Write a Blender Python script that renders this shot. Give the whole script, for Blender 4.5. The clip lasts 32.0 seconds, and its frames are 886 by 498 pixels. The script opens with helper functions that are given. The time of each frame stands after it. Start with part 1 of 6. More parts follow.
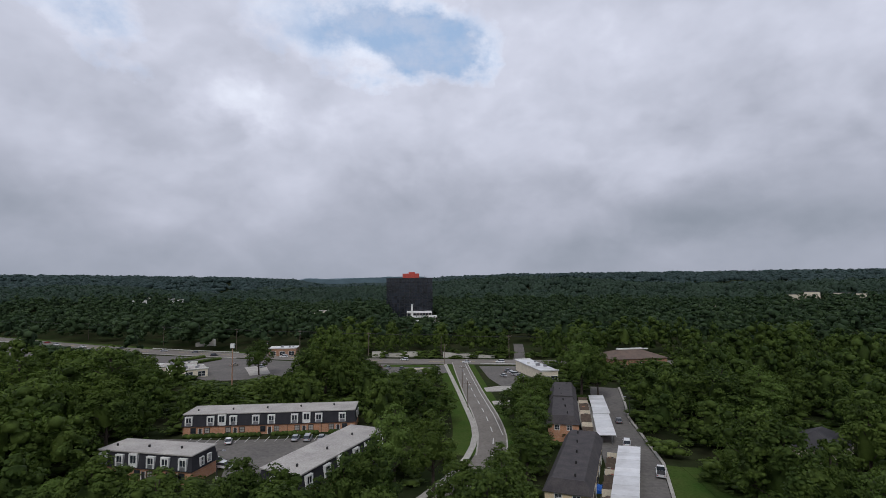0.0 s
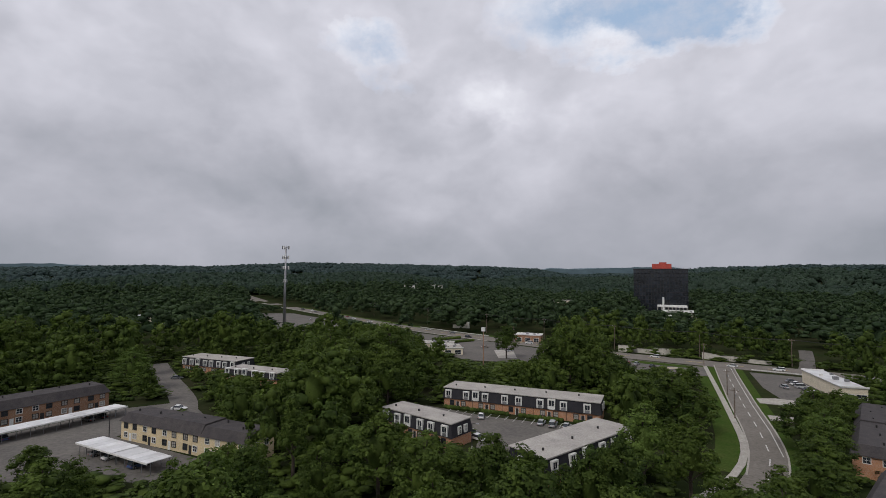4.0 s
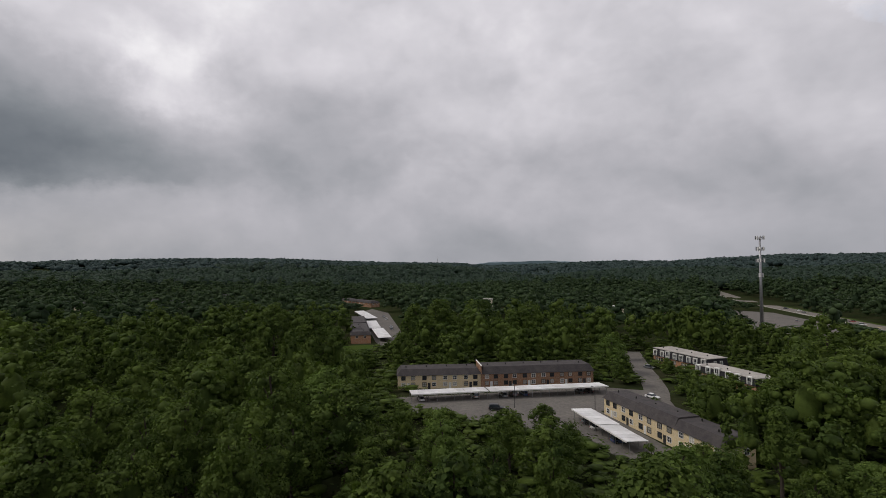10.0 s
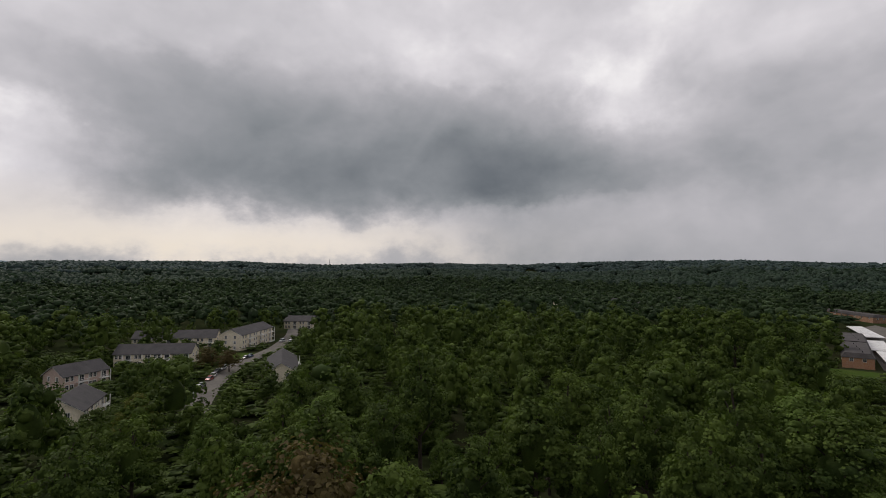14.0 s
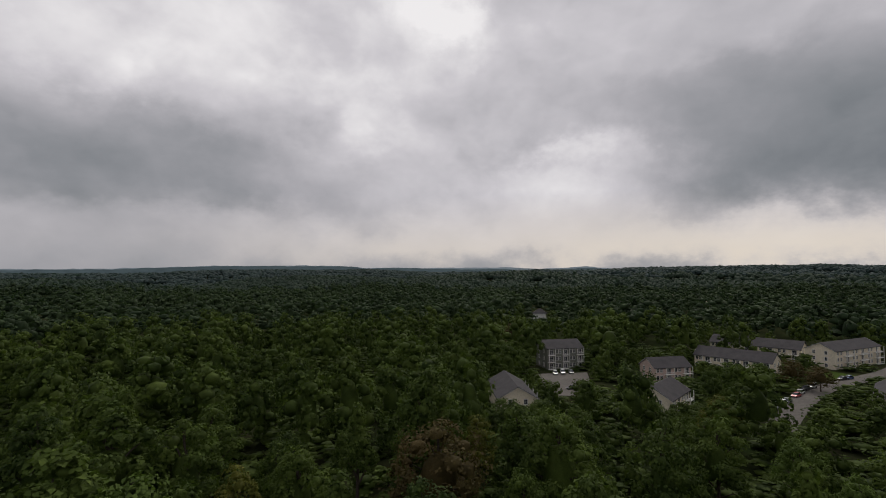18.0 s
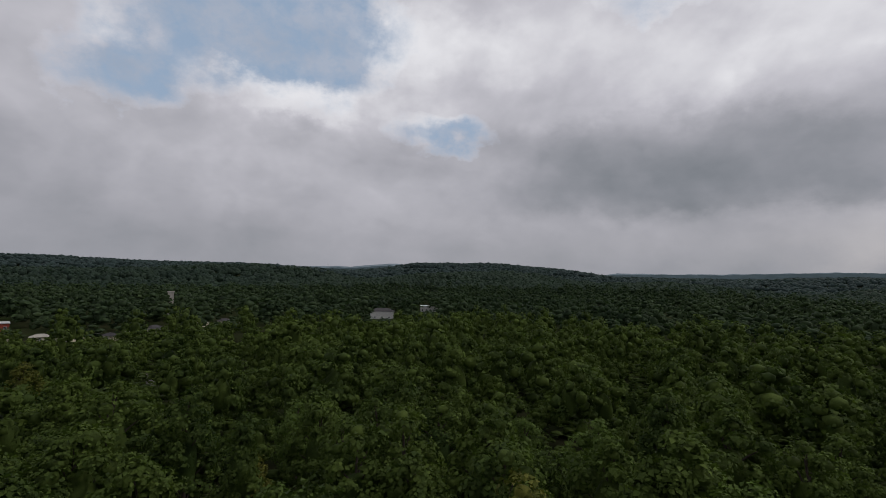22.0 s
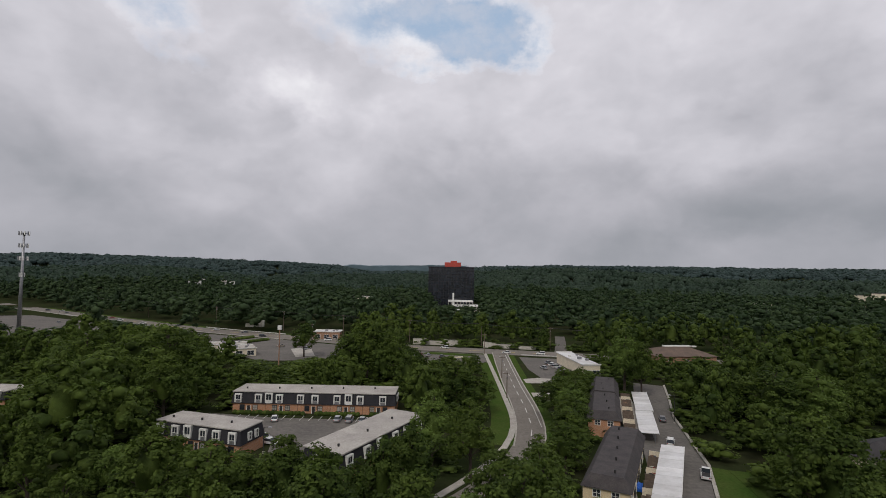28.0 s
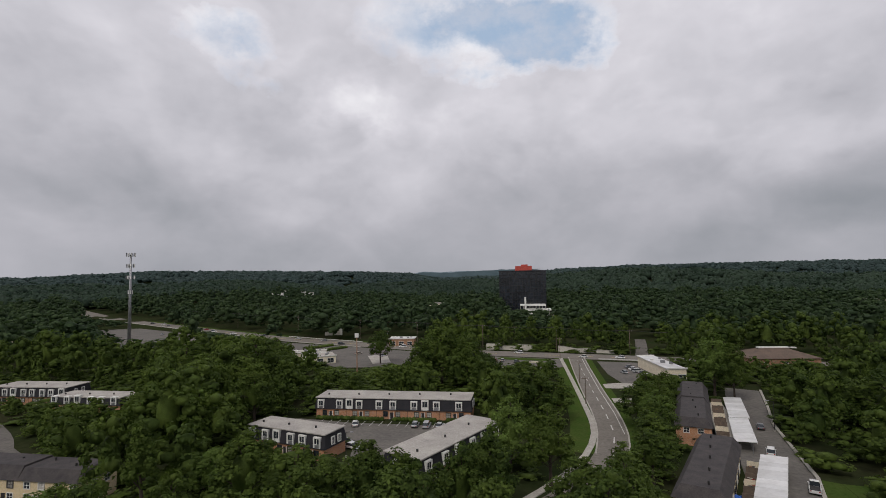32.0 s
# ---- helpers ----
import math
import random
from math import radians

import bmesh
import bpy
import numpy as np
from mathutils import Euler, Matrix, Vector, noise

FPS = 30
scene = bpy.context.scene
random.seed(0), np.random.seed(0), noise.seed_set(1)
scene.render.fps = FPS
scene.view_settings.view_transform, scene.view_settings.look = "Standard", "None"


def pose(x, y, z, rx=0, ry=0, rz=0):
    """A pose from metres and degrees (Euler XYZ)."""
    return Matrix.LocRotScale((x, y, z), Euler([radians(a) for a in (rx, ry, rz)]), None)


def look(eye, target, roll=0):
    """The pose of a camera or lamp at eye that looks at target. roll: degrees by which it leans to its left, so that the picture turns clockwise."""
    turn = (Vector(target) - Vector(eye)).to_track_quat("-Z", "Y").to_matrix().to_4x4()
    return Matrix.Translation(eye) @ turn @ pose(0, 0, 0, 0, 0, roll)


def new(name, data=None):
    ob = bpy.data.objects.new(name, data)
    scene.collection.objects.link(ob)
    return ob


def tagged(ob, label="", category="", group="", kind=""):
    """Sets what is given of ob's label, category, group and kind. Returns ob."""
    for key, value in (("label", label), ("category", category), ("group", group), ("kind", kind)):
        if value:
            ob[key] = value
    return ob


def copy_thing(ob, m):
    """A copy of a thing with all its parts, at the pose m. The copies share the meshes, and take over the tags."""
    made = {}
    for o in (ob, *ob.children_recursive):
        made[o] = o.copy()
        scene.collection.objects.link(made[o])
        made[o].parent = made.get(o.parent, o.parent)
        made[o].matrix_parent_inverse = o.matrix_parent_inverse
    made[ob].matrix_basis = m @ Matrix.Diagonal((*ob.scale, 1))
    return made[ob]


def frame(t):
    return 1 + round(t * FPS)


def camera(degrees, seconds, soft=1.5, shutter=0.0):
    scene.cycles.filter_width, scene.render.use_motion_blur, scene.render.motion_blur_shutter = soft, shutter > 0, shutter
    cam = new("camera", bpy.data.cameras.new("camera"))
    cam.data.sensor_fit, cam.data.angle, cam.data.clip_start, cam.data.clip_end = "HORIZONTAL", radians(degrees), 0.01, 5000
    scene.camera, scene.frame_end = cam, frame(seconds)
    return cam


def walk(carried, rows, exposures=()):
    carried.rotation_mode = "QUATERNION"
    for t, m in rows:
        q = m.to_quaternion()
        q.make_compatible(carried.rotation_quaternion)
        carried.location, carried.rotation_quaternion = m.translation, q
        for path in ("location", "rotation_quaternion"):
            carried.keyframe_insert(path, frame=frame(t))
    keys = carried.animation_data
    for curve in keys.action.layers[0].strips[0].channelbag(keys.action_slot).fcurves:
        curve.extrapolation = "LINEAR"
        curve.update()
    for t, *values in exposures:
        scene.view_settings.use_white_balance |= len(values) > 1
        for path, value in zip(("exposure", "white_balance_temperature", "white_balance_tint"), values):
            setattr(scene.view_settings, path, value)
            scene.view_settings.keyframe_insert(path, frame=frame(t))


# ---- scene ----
# ---------------- camera: hovers at one spot and turns once round ----------------
EYE_Z = 41.9
cam = camera(83.7, 32.0, soft=0.6)
TURN = [
    (0, 0.00, 4.15, 0.67),
    (0.5, 2.92, 4.00, 0.42),
    (1, 7.13, 3.83, 0.16),
    (1.5, 11.58, 3.65, -0.06),
    (2, 15.41, 3.46, -0.21),
    (2.5, 18.99, 3.22, -0.30),
    (4.5, 30.68, 2.97, -0.35),
    (5, 34.29, 2.80, -0.36),
    (5.5, 37.65, 2.70, -0.33),
    (6, 41.03, 2.62, -0.31),
    (6.5, 45.09, 2.55, -0.32),
    (7, 49.59, 2.49, -0.32),
    (7.5, 54.48, 2.44, -0.32),
    (8, 59.02, 2.39, -0.30),
    (8.5, 63.74, 2.35, -0.25),
    (9, 68.55, 2.30, -0.17),
    (9.5, 72.99, 2.28, -0.04),
    (10, 77.88, 2.27, 0.10),
    (10.5, 83.16, 2.28, 0.23),
    (11, 88.85, 2.30, 0.31),
    (11.5, 94.29, 2.30, 0.27),
    (12, 100.53, 2.28, 0.08),
    (12.5, 106.43, 2.26, -0.12),
    (13, 112.51, 2.29, -0.21),
    (13.5, 119.66, 2.35, -0.25),
    (14, 127.06, 2.44, -0.31),
    (14.5, 134.53, 2.55, -0.35),
    (16.5, 164.20, 2.66, -0.28),
    (17, 171.94, 2.77, -0.07),
    (17.5, 179.40, 2.85, 0.12),
    (18, 187.18, 2.90, 0.16),
    (18.5, 195.53, 2.87, 0.11),
    (19, 202.86, 2.78, 0.04),
    (19.5, 210.61, 2.65, -0.09),
    (20, 218.56, 2.51, -0.30),
    (20.5, 225.57, 2.51, -0.51),
    (21, 233.35, 2.69, -0.75),
    (21.5, 241.72, 2.90, -1.02),
    (22, 250.41, 3.00, -1.18),
    (22.5, 258.93, 2.98, -1.11),
    (23, 267.91, 2.89, -0.92),
    (23.5, 277.33, 2.81, -0.79),
    (24, 287.02, 2.75, -0.71),
    (24.5, 296.03, 2.74, -0.65),
    (25, 304.50, 2.73, -0.66),
    (25.5, 314.77, 2.72, -0.74),
    (26, 325.10, 2.72, -0.80),
    (26.5, 333.98, 2.79, -0.76),
    (28.5, 369.95, 2.91, -0.60),
    (29, 370.73, 3.03, -0.38),
    (29.5, 371.25, 3.11, -0.20),
    (30, 371.86, 3.18, -0.02),
    (30.5, 372.48, 3.28, 0.25),
    (31, 372.59, 3.39, 0.56),
    (31.5, 372.74, 3.47, 0.83),
    (32, 372.96, 3.51, 1.04)]
walk(cam, [(t, pose(0, 0, EYE_Z, 90 + p, r, y)) for t, y, p, r in TURN],
     exposures=[(0, 0.0, 5950, 10), (2, 0.0, 6050, 10), (5, 0.0, 6450, 10), (9, 0.0, 6600, 10), (13, 0.0, 6750, 10), (17, -0.05, 6750, 10), (19, -0.35, 6600, 10), (21.5, -0.34, 6480, 10),
                (24, -0.22, 6350, 10), (26, -0.05, 6450, 10), (28.5, 0.0, 6550, 10), (32, 0.0, 6550, 10)])

# ---------------- world: broken overcast over a blue sky, soft sun ----------------
SUN_AZ, SUN_EL = 168.0, 48.0            # degrees anticlockwise from +y, and above the horizon
sun = new("sun", bpy.data.lights.new("sun", "SUN"))
sun.data.energy, sun.data.angle, sun.data.color = 1.35, radians(13), (1.0, 0.95, 0.88)
a, e = radians(SUN_AZ), radians(SUN_EL)
sun_dir = Vector((-math.sin(a) * math.cos(e), math.cos(a) * math.cos(e), math.sin(e)))
sun.matrix_world = look(sun_dir * 100, (0, 0, 0))


class Nodes:
    """A short way to write node trees."""

    def __init__(self, tree):
        self.t = tree

    def add(self, kind, out=0, ins=(), operation=None, use_clamp=False):
        n = self.t.nodes.new(kind)
        if operation:
            n.operation = operation
        if use_clamp:
            n.use_clamp = True
        for k, v in dict(ins).items():
            self.put(n.inputs[k], v)
        return n.outputs[out]

    def put(self, socket, v):
        if isinstance(v, bpy.types.NodeSocket):
            self.t.links.new(v, socket)
        else:
            socket.default_value = v

    def math(self, op, a, b=0.0, c=0.0, clamp=False):
        return self.add("ShaderNodeMath", 0, {0: a, 1: b, 2: c}, operation=op, use_clamp=clamp)

    def mix(self, f, a, b, blend="MIX"):
        n = self.t.nodes.new("ShaderNodeMix")
        n.data_type, n.blend_type = "RGBA", blend
        self.put(n.inputs[0], f), self.put(n.inputs[6], a), self.put(n.inputs[7], b)
        return n.outputs[2]

    def noise(self, vec, scale, detail=4.0, rough=0.55, out="Fac", dist=0.0):
        return self.add("ShaderNodeTexNoise", out, {"Vector": vec, "Scale": scale, "Detail": detail, "Roughness": rough, "Distortion": dist})

    def ramp(self, f, stops):
        n = self.t.nodes.new("ShaderNodeValToRGB")
        self.put(n.inputs[0], f)
        el = n.color_ramp.elements
        while len(el) < len(stops):
            el.new(0.5)
        for s, (p, c) in zip(el, stops):
            s.position, s.color = p, (*c, 1) if not isinstance(c, (int, float)) else (c, c, c, 1)
        return n.outputs[0]

    def span(self, v, a, b, c=0.0, d=1.0):
        return self.add("ShaderNodeMapRange", 0, {0: v, 1: a, 2: b, 3: c, 4: d})


world = bpy.data.worlds.new("sky")
scene.world = world
world.use_nodes = True
W = Nodes(world.node_tree)
world.node_tree.nodes.clear()
vec = W.add("ShaderNodeTexCoord", "Generated")
nrm = W.add("ShaderNodeVectorMath", 0, {0: vec}, operation="NORMALIZE")
sep = world.node_tree.nodes.new("ShaderNodeSeparateXYZ")
W.put(sep.inputs[0], nrm)
sx, sy, sz = sep.outputs
sky_node = world.node_tree.nodes.new("ShaderNodeTexSky")
sky_node.sky_type, sky_node.sun_disc = "NISHITA", False
sky_node.sun_elevation, sky_node.sun_rotation = radians(SUN_EL), radians(-SUN_AZ)
sky_node.air_density, sky_node.dust_density = 1.2, 1.5
sky = sky_node.outputs[0]
az = W.math("MULTIPLY", W.math("ARCTAN2", W.math("MULTIPLY", sx, -1.0), sy), 180 / math.pi)
el = W.math("MULTIPLY", W.math("ARCSINE", sz), 180 / math.pi)
tall = W.add("ShaderNodeVectorMath", 0, {0: nrm, 1: (1.0, 1.0, 1.45)}, operation="MULTIPLY")
wob = W.math("MULTIPLY", W.math("SUBTRACT", W.noise(nrm, 3.2, 7, 0.6), 0.5), 24.0)
wob2 = W.math("MULTIPLY", W.math("SUBTRACT", W.noise(tall, 6.0, 6, 0.6), 0.5), 11.0)


def bank(spots, p=2.0, stir=1.0):
    """The sum of soft cloud banks or gaps: (azimuth, elevation, half width, half height, weight)."""
    total = 0.0
    for ca, ce, wa, we, k in spots:
        da = W.math("ADD", W.math("WRAP", W.math("SUBTRACT", az, ca), 180.0, -180.0), W.math("MULTIPLY", wob, stir))
        de = W.math("ADD", W.math("SUBTRACT", el, ce), W.math("MULTIPLY", wob2, stir))
        q = W.math("ADD", W.math("POWER", W.math("ABSOLUTE", W.math("DIVIDE", da, wa)), p),
                   W.math("POWER", W.math("ABSOLUTE", W.math("DIVIDE", de, we)), p))
        total = W.math("MULTIPLY_ADD", W.math("EXPONENT", W.math("MULTIPLY", q, -1.0)), k, total)
    return total


gaps = bank([(9, 28, 15, 5, .80), (1, 25, 7, 4, .62), (38, 24, 6, 4.5, .66), (269, 25.5, 15, 6, 1.3), (285, 18.5, 7, 4, .72),
             (251, 15, 7, 3, .8), (227, 29, 8, 3, .6)])
lit = bank([(24, 20, 13, 4.5, .55), (107, 18, 5, 8, .5), (188, 28.5, 6, 3.5, .75), (173, 10.5, 15, 4, .85), (146, 3.5, 28, 3, .75),
            (268, 18.5, 9, 3, .6), (199, 19, 10, 5, .3), (81, 25, 12, 5, .3), (251, 26, 12, 5, .35), (186, 4, 34, 4, .45), (245, 20, 50, 14, .3), (214, 25, 18, 8, .28), (122, 28, 18, 5, .22), (100, 26, 12, 7, .12)])
murk = bank([(138, 13.5, 30, 7.4, .80), (112, 11.5, 12, 4, .35), (227, 12, 21, 5.6, .62), (346, 6, 28, 4, .18), (152, 25, 22, 7, .2),
             (322, 8, 20, 4, .25), (90, 15, 10, 7, .4), (40, 12, 20, 4, .12), (205, 11, 10, 4, .2)], 4.0, 0.6)
over = W.add("ShaderNodeVectorMath", 0, {0: tall, 1: (0.0, 0.02, 0.085)}, operation="ADD")


def heaps(v, scale):
    """Rounded cloud heads, warped so that no cell shows."""
    warp = W.add("ShaderNodeVectorMath", 0, {0: W.noise(v, 3.0, 5, .55, "Color"), 1: (.42, .42, .42)}, operation="MULTIPLY")
    n = world.node_tree.nodes.new("ShaderNodeTexVoronoi")
    n.feature = "SMOOTH_F1"
    W.put(n.inputs["Vector"], W.add("ShaderNodeVectorMath", 0, {0: v, 1: warp}, operation="ADD"))
    W.put(n.inputs["Scale"], scale), W.put(n.inputs["Smoothness"], .8)
    W.put(n.inputs["Detail"], 3.0), W.put(n.inputs["Roughness"], .5)
    return W.math("SUBTRACT", 1.0, n.outputs[0])


puff = W.noise(tall, 2.7, 7, 0.48)
above = W.noise(over, 2.7, 7, 0.48)
heads = W.math("SUBTRACT", heaps(tall, 4.2), heaps(over, 4.2))
curl = W.noise(tall, 9.0, 6, 0.55)
soft = W.noise(tall, 1.5, 3, 0.5)
# lit tops and grey undersides of the heaps
fade = W.span(el, 0.0, 12.0, 0.35, 1.0)
relief = W.math("MULTIPLY", W.math("ADD", W.math("MULTIPLY", W.math("SUBTRACT", puff, above), .55), W.math("MULTIPLY", heads, .33)), fade)
shade = W.math("ADD", W.math("ADD", relief, W.math("MULTIPLY", W.math("SUBTRACT", curl, 0.5), 0.10)),
               W.math("ADD", W.math("MULTIPLY", W.math("SUBTRACT", soft, 0.5), 0.26), W.math("MULTIPLY", W.math("SUBTRACT", puff, 0.5), 0.34)))
hole = W.span(W.math("SUBTRACT", W.math("MULTIPLY", gaps, 1.25), W.math("ADD", W.math("MULTIPLY", puff, 0.6), W.math("MULTIPLY", curl, 0.4))), -0.06, 0.46)
rim = W.math("MULTIPLY", hole, W.math("SUBTRACT", 1.0, hole))
level = W.span(el, 1.0, 22.0, 0.385, 0.68)
shade = W.math("MULTIPLY", shade, W.math("SUBTRACT", 1.0, W.math("MULTIPLY", W.math("MINIMUM", murk, 1.0), 0.45)))
torn = W.math("MULTIPLY", W.span(el, 2.0, 10.0, .25, 1.0), W.math("ADD", W.math("MULTIPLY", W.math("SUBTRACT", puff, .5), 1.3), W.math("MULTIPLY", W.math("SUBTRACT", curl, .5), .45)))
edge = W.add("ShaderNodeMapRange", 0, {0: W.math("ADD", murk, torn), 1: .16, 2: .46})
murk = W.math("MULTIPLY", murk, W.math("MULTIPLY_ADD", edge, .75, .25))
glint = W.add("ShaderNodeMapRange", 0, {0: W.math("ADD", lit, torn), 1: .2, 2: .55})
lit = W.math("MULTIPLY", lit, W.math("MULTIPLY_ADD", glint, .6, .4))
light = W.math("ADD", W.math("SUBTRACT", W.math("ADD", level, W.math("MULTIPLY", lit, 0.42)), W.math("MULTIPLY", murk, 0.43)), W.math("MULTIPLY", shade, 0.62))
light = W.math("MULTIPLY_ADD", rim, 0.5, light)
cloud = W.ramp(light, [(0.0, (0.10, 0.12, 0.145)), (0.2, (0.235, 0.255, 0.285)), (0.5, (0.455, 0.455, 0.50)), (0.75, (0.67, 0.66, 0.715)), (1.0, (0.97, 0.965, 1.0))])
low = W.span(el, 9.0, 0.0)
warm = W.math("MULTIPLY", low, W.math("MULTIPLY", lit, 1.3), clamp=True)
cloud = W.mix(warm, cloud, (0.84, 0.76, 0.66, 1))
rift = W.span(W.noise(tall, 15.0, 7, 0.62), 0.40, 0.62)
hole = W.math("MULTIPLY", hole, W.math("SUBTRACT", 1.0, W.math("MULTIPLY", rift, W.math("SUBTRACT", 1.0, W.math("MULTIPLY", hole, 0.6)))), clamp=True)
deep = W.mix(0.22, (0.42, 0.545, 0.72, 1), W.mix(1.0, sky, (0.10, 0.10, 0.10, 1), "MULTIPLY"))
full = W.mix(hole, cloud, deep)
bg = W.add("ShaderNodeBackground", 0, {"Color": full, "Strength": 1.0})
wout = world.node_tree.nodes.new("ShaderNodeOutputWorld")
W.put(wout.inputs[0], bg)

# ---------------- materials ----------------
MATS = {}


def material(name, base, other=None, scale=1.0, rough=0.8, metal=0.0, bump=0.0, bump_scale=None, mixby=0.5, vary=0.0, spec=0.3, island=0.0, stretch=None, fine=0.25):
    """A surface with two tones at a large scale, a fine grain, and a bump."""
    m = bpy.data.materials.new(name)
    m.use_nodes = True
    N = Nodes(m.node_tree)
    bsdf = m.node_tree.nodes["Principled BSDF"]
    geo = N.add("ShaderNodeNewGeometry", "Position") if stretch is None else N.add("ShaderNodeVectorMath", 0, {0: N.add("ShaderNodeTexCoord", "Object"), 1: stretch}, operation="MULTIPLY")
    other = other or tuple(c * 0.75 for c in base)
    f = N.span(N.noise(geo, scale, 5, 0.6), 0.32, 0.68)
    col = N.mix(N.math("MULTIPLY", f, mixby * 2, clamp=True), (*base, 1), (*other, 1))
    g = N.span(N.noise(geo, scale * 9, 3, 0.7), 0.25, 0.75, 1 - fine, 1 + fine)
    col = N.mix(1.0, col, N.add("ShaderNodeCombineColor", 0, {0: g, 1: g, 2: g}), "MULTIPLY")
    if vary:
        rnd = N.add("ShaderNodeObjectInfo", "Random")
        v = N.span(rnd, 0, 1, 1 - vary, 1 + vary)
        col = N.mix(1.0, col, N.add("ShaderNodeCombineColor", 0, {0: v, 1: v, 2: v}), "MULTIPLY")
    if island:
        v = N.span(N.add("ShaderNodeNewGeometry", "Random Per Island"), 0, 1, 1 - island, 1 + island)
        col = N.mix(1.0, col, N.add("ShaderNodeCombineColor", 0, {0: v, 1: v, 2: v}), "MULTIPLY")
    N.put(bsdf.inputs["Base Color"], col)
    bsdf.inputs["Roughness"].default_value, bsdf.inputs["Metallic"].default_value = rough, metal
    bsdf.inputs["Specular IOR Level"].default_value = spec
    if bump:
        b = N.add("ShaderNodeBump", 0, {"Strength": bump, "Distance": 0.05, "Height": N.noise(geo, bump_scale or scale * 6, 4, 0.6)})
        N.put(bsdf.inputs["Normal"], b)
    MATS[name] = m
    return m


def leaf_material(name, base, other, tip, vary=0.25, tree_scale=0.11):
    """Foliage: each tree its own green, each spray of leaves a little lighter or darker."""
    m = bpy.data.materials.new(name)
    m.use_nodes = True
    N = Nodes(m.node_tree)
    bsdf = m.node_tree.nodes["Principled BSDF"]
    pos = N.add("ShaderNodeNewGeometry", "Position")
    rnd = N.add("ShaderNodeObjectInfo", "Random")
    isl = N.add("ShaderNodeNewGeometry", "Random Per Island")
    big = N.span(N.noise(pos, tree_scale, 2, 0.5), 0.38, 0.62)
    sel = N.math("ADD", N.math("MULTIPLY", big, 0.6), N.math("MULTIPLY", rnd, 0.4))
    col = N.mix(sel, (*base, 1), (*other, 1))
    col = N.mix(N.math("MULTIPLY", N.math("POWER", isl, 3.0), 0.45), col, (*tip, 1))
    grain = N.math("MULTIPLY", N.span(N.noise(pos, 1.3, 4, 0.65), 0.3, 0.7, 0.85, 1.15), N.span(N.noise(pos, 5.5, 3, 0.7), 0.28, 0.72, 0.82, 1.18))
    grain = N.math("MULTIPLY", grain, N.span(N.noise(pos, 0.38, 2, 0.5), 0.32, 0.68, 0.82, 1.18))
    v = N.math("MULTIPLY", N.span(isl, 0, 1, 1 - vary, 1 + vary), grain)
    col = N.mix(1.0, col, N.add("ShaderNodeCombineColor", 0, {0: v, 1: v, 2: v}), "MULTIPLY")
    N.put(bsdf.inputs["Base Color"], col)
    thin = N.add("ShaderNodeBsdfTranslucent", 0, {"Color": N.mix(1.0, col, (1.0, 1.12, 0.75, 1), "MULTIPLY")})
    N.put(m.node_tree.nodes["Material Output"].inputs[0], N.add("ShaderNodeMixShader", 0, {0: 0.30, 1: bsdf.outputs[0], 2: thin}))
    N.put(bsdf.inputs["Normal"], N.add("ShaderNodeBump", 0, {"Strength": 0.4, "Distance": 0.2, "Height": N.noise(pos, 2.6, 5, 0.7)}))
    bsdf.inputs["Roughness"].default_value = 0.7
    bsdf.inputs["Specular IOR Level"].default_value = 0.12
    MATS[name] = m
    return m


leaf = leaf_material("leaves", (0.027, 0.049, 0.011), (0.086, 0.124, 0.024), (0.108, 0.146, 0.030), 0.12)
leaf_l = leaf_material("bright_leaves", (0.070, 0.110, 0.024), (0.105, 0.155, 0.034), (0.13, 0.185, 0.044), 0.12)
leaf_y = leaf_material("yellow_leaves", (0.085, 0.105, 0.020), (0.115, 0.115, 0.022), (0.15, 0.14, 0.03))
leaf_r = leaf_material("russet_leaves", (0.075, 0.065, 0.022), (0.085, 0.060, 0.024), (0.10, 0.08, 0.03))
# haze is put into these three leaf colours, bluer the farther off
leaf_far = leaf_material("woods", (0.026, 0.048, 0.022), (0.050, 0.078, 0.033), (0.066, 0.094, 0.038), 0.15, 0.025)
leaf_ridge_haze = leaf_material("hazed_ridge_leaves", (0.027, 0.047, 0.034), (0.040, 0.063, 0.041), (0.044, 0.067, 0.043), 0.08, 0.012)
leaf_distant_haze = leaf_material("hazed_distant_woods", (0.042, 0.066, 0.064), (0.050, 0.076, 0.071), (0.054, 0.080, 0.074), 0.06, 0.006)
bark = material("bark", (0.075, 0.058, 0.045), (0.04, 0.032, 0.027), 2.5, 0.95, bump=0.5)
soil = material("ground", (0.022, 0.034, 0.012), (0.034, 0.034, 0.018), 0.05, 1.0, bump=0.4, bump_scale=1.5, spec=0.0)
lawn = material("lawn", (0.038, 0.072, 0.015), (0.060, 0.080, 0.022), 0.16, 1.0, bump=0.4, bump_scale=4, spec=0.0)
asphalt = material("asphalt", (0.112, 0.104, 0.096), (0.15, 0.138, 0.124), 0.10, 0.95, bump=0.2, bump_scale=8, spec=0.12)
road_asphalt = material("road_asphalt", (0.155, 0.140, 0.122), (0.195, 0.177, 0.156), 0.12, 0.95, bump=0.2, bump_scale=8, spec=0.12)
concrete = material("concrete", (0.40, 0.375, 0.33), (0.30, 0.28, 0.25), 0.3, 0.9, bump=0.2)
white_roof = material("white_metal_roof", (0.70, 0.70, 0.70), (0.50, 0.49, 0.48), 0.16, 0.5, bump=0.1, vary=0.12, fine=.08)
grey_roof = material("gravel_roof", (0.40, 0.375, 0.34), (0.29, 0.27, 0.25), 0.25, 0.9, bump=0.3)
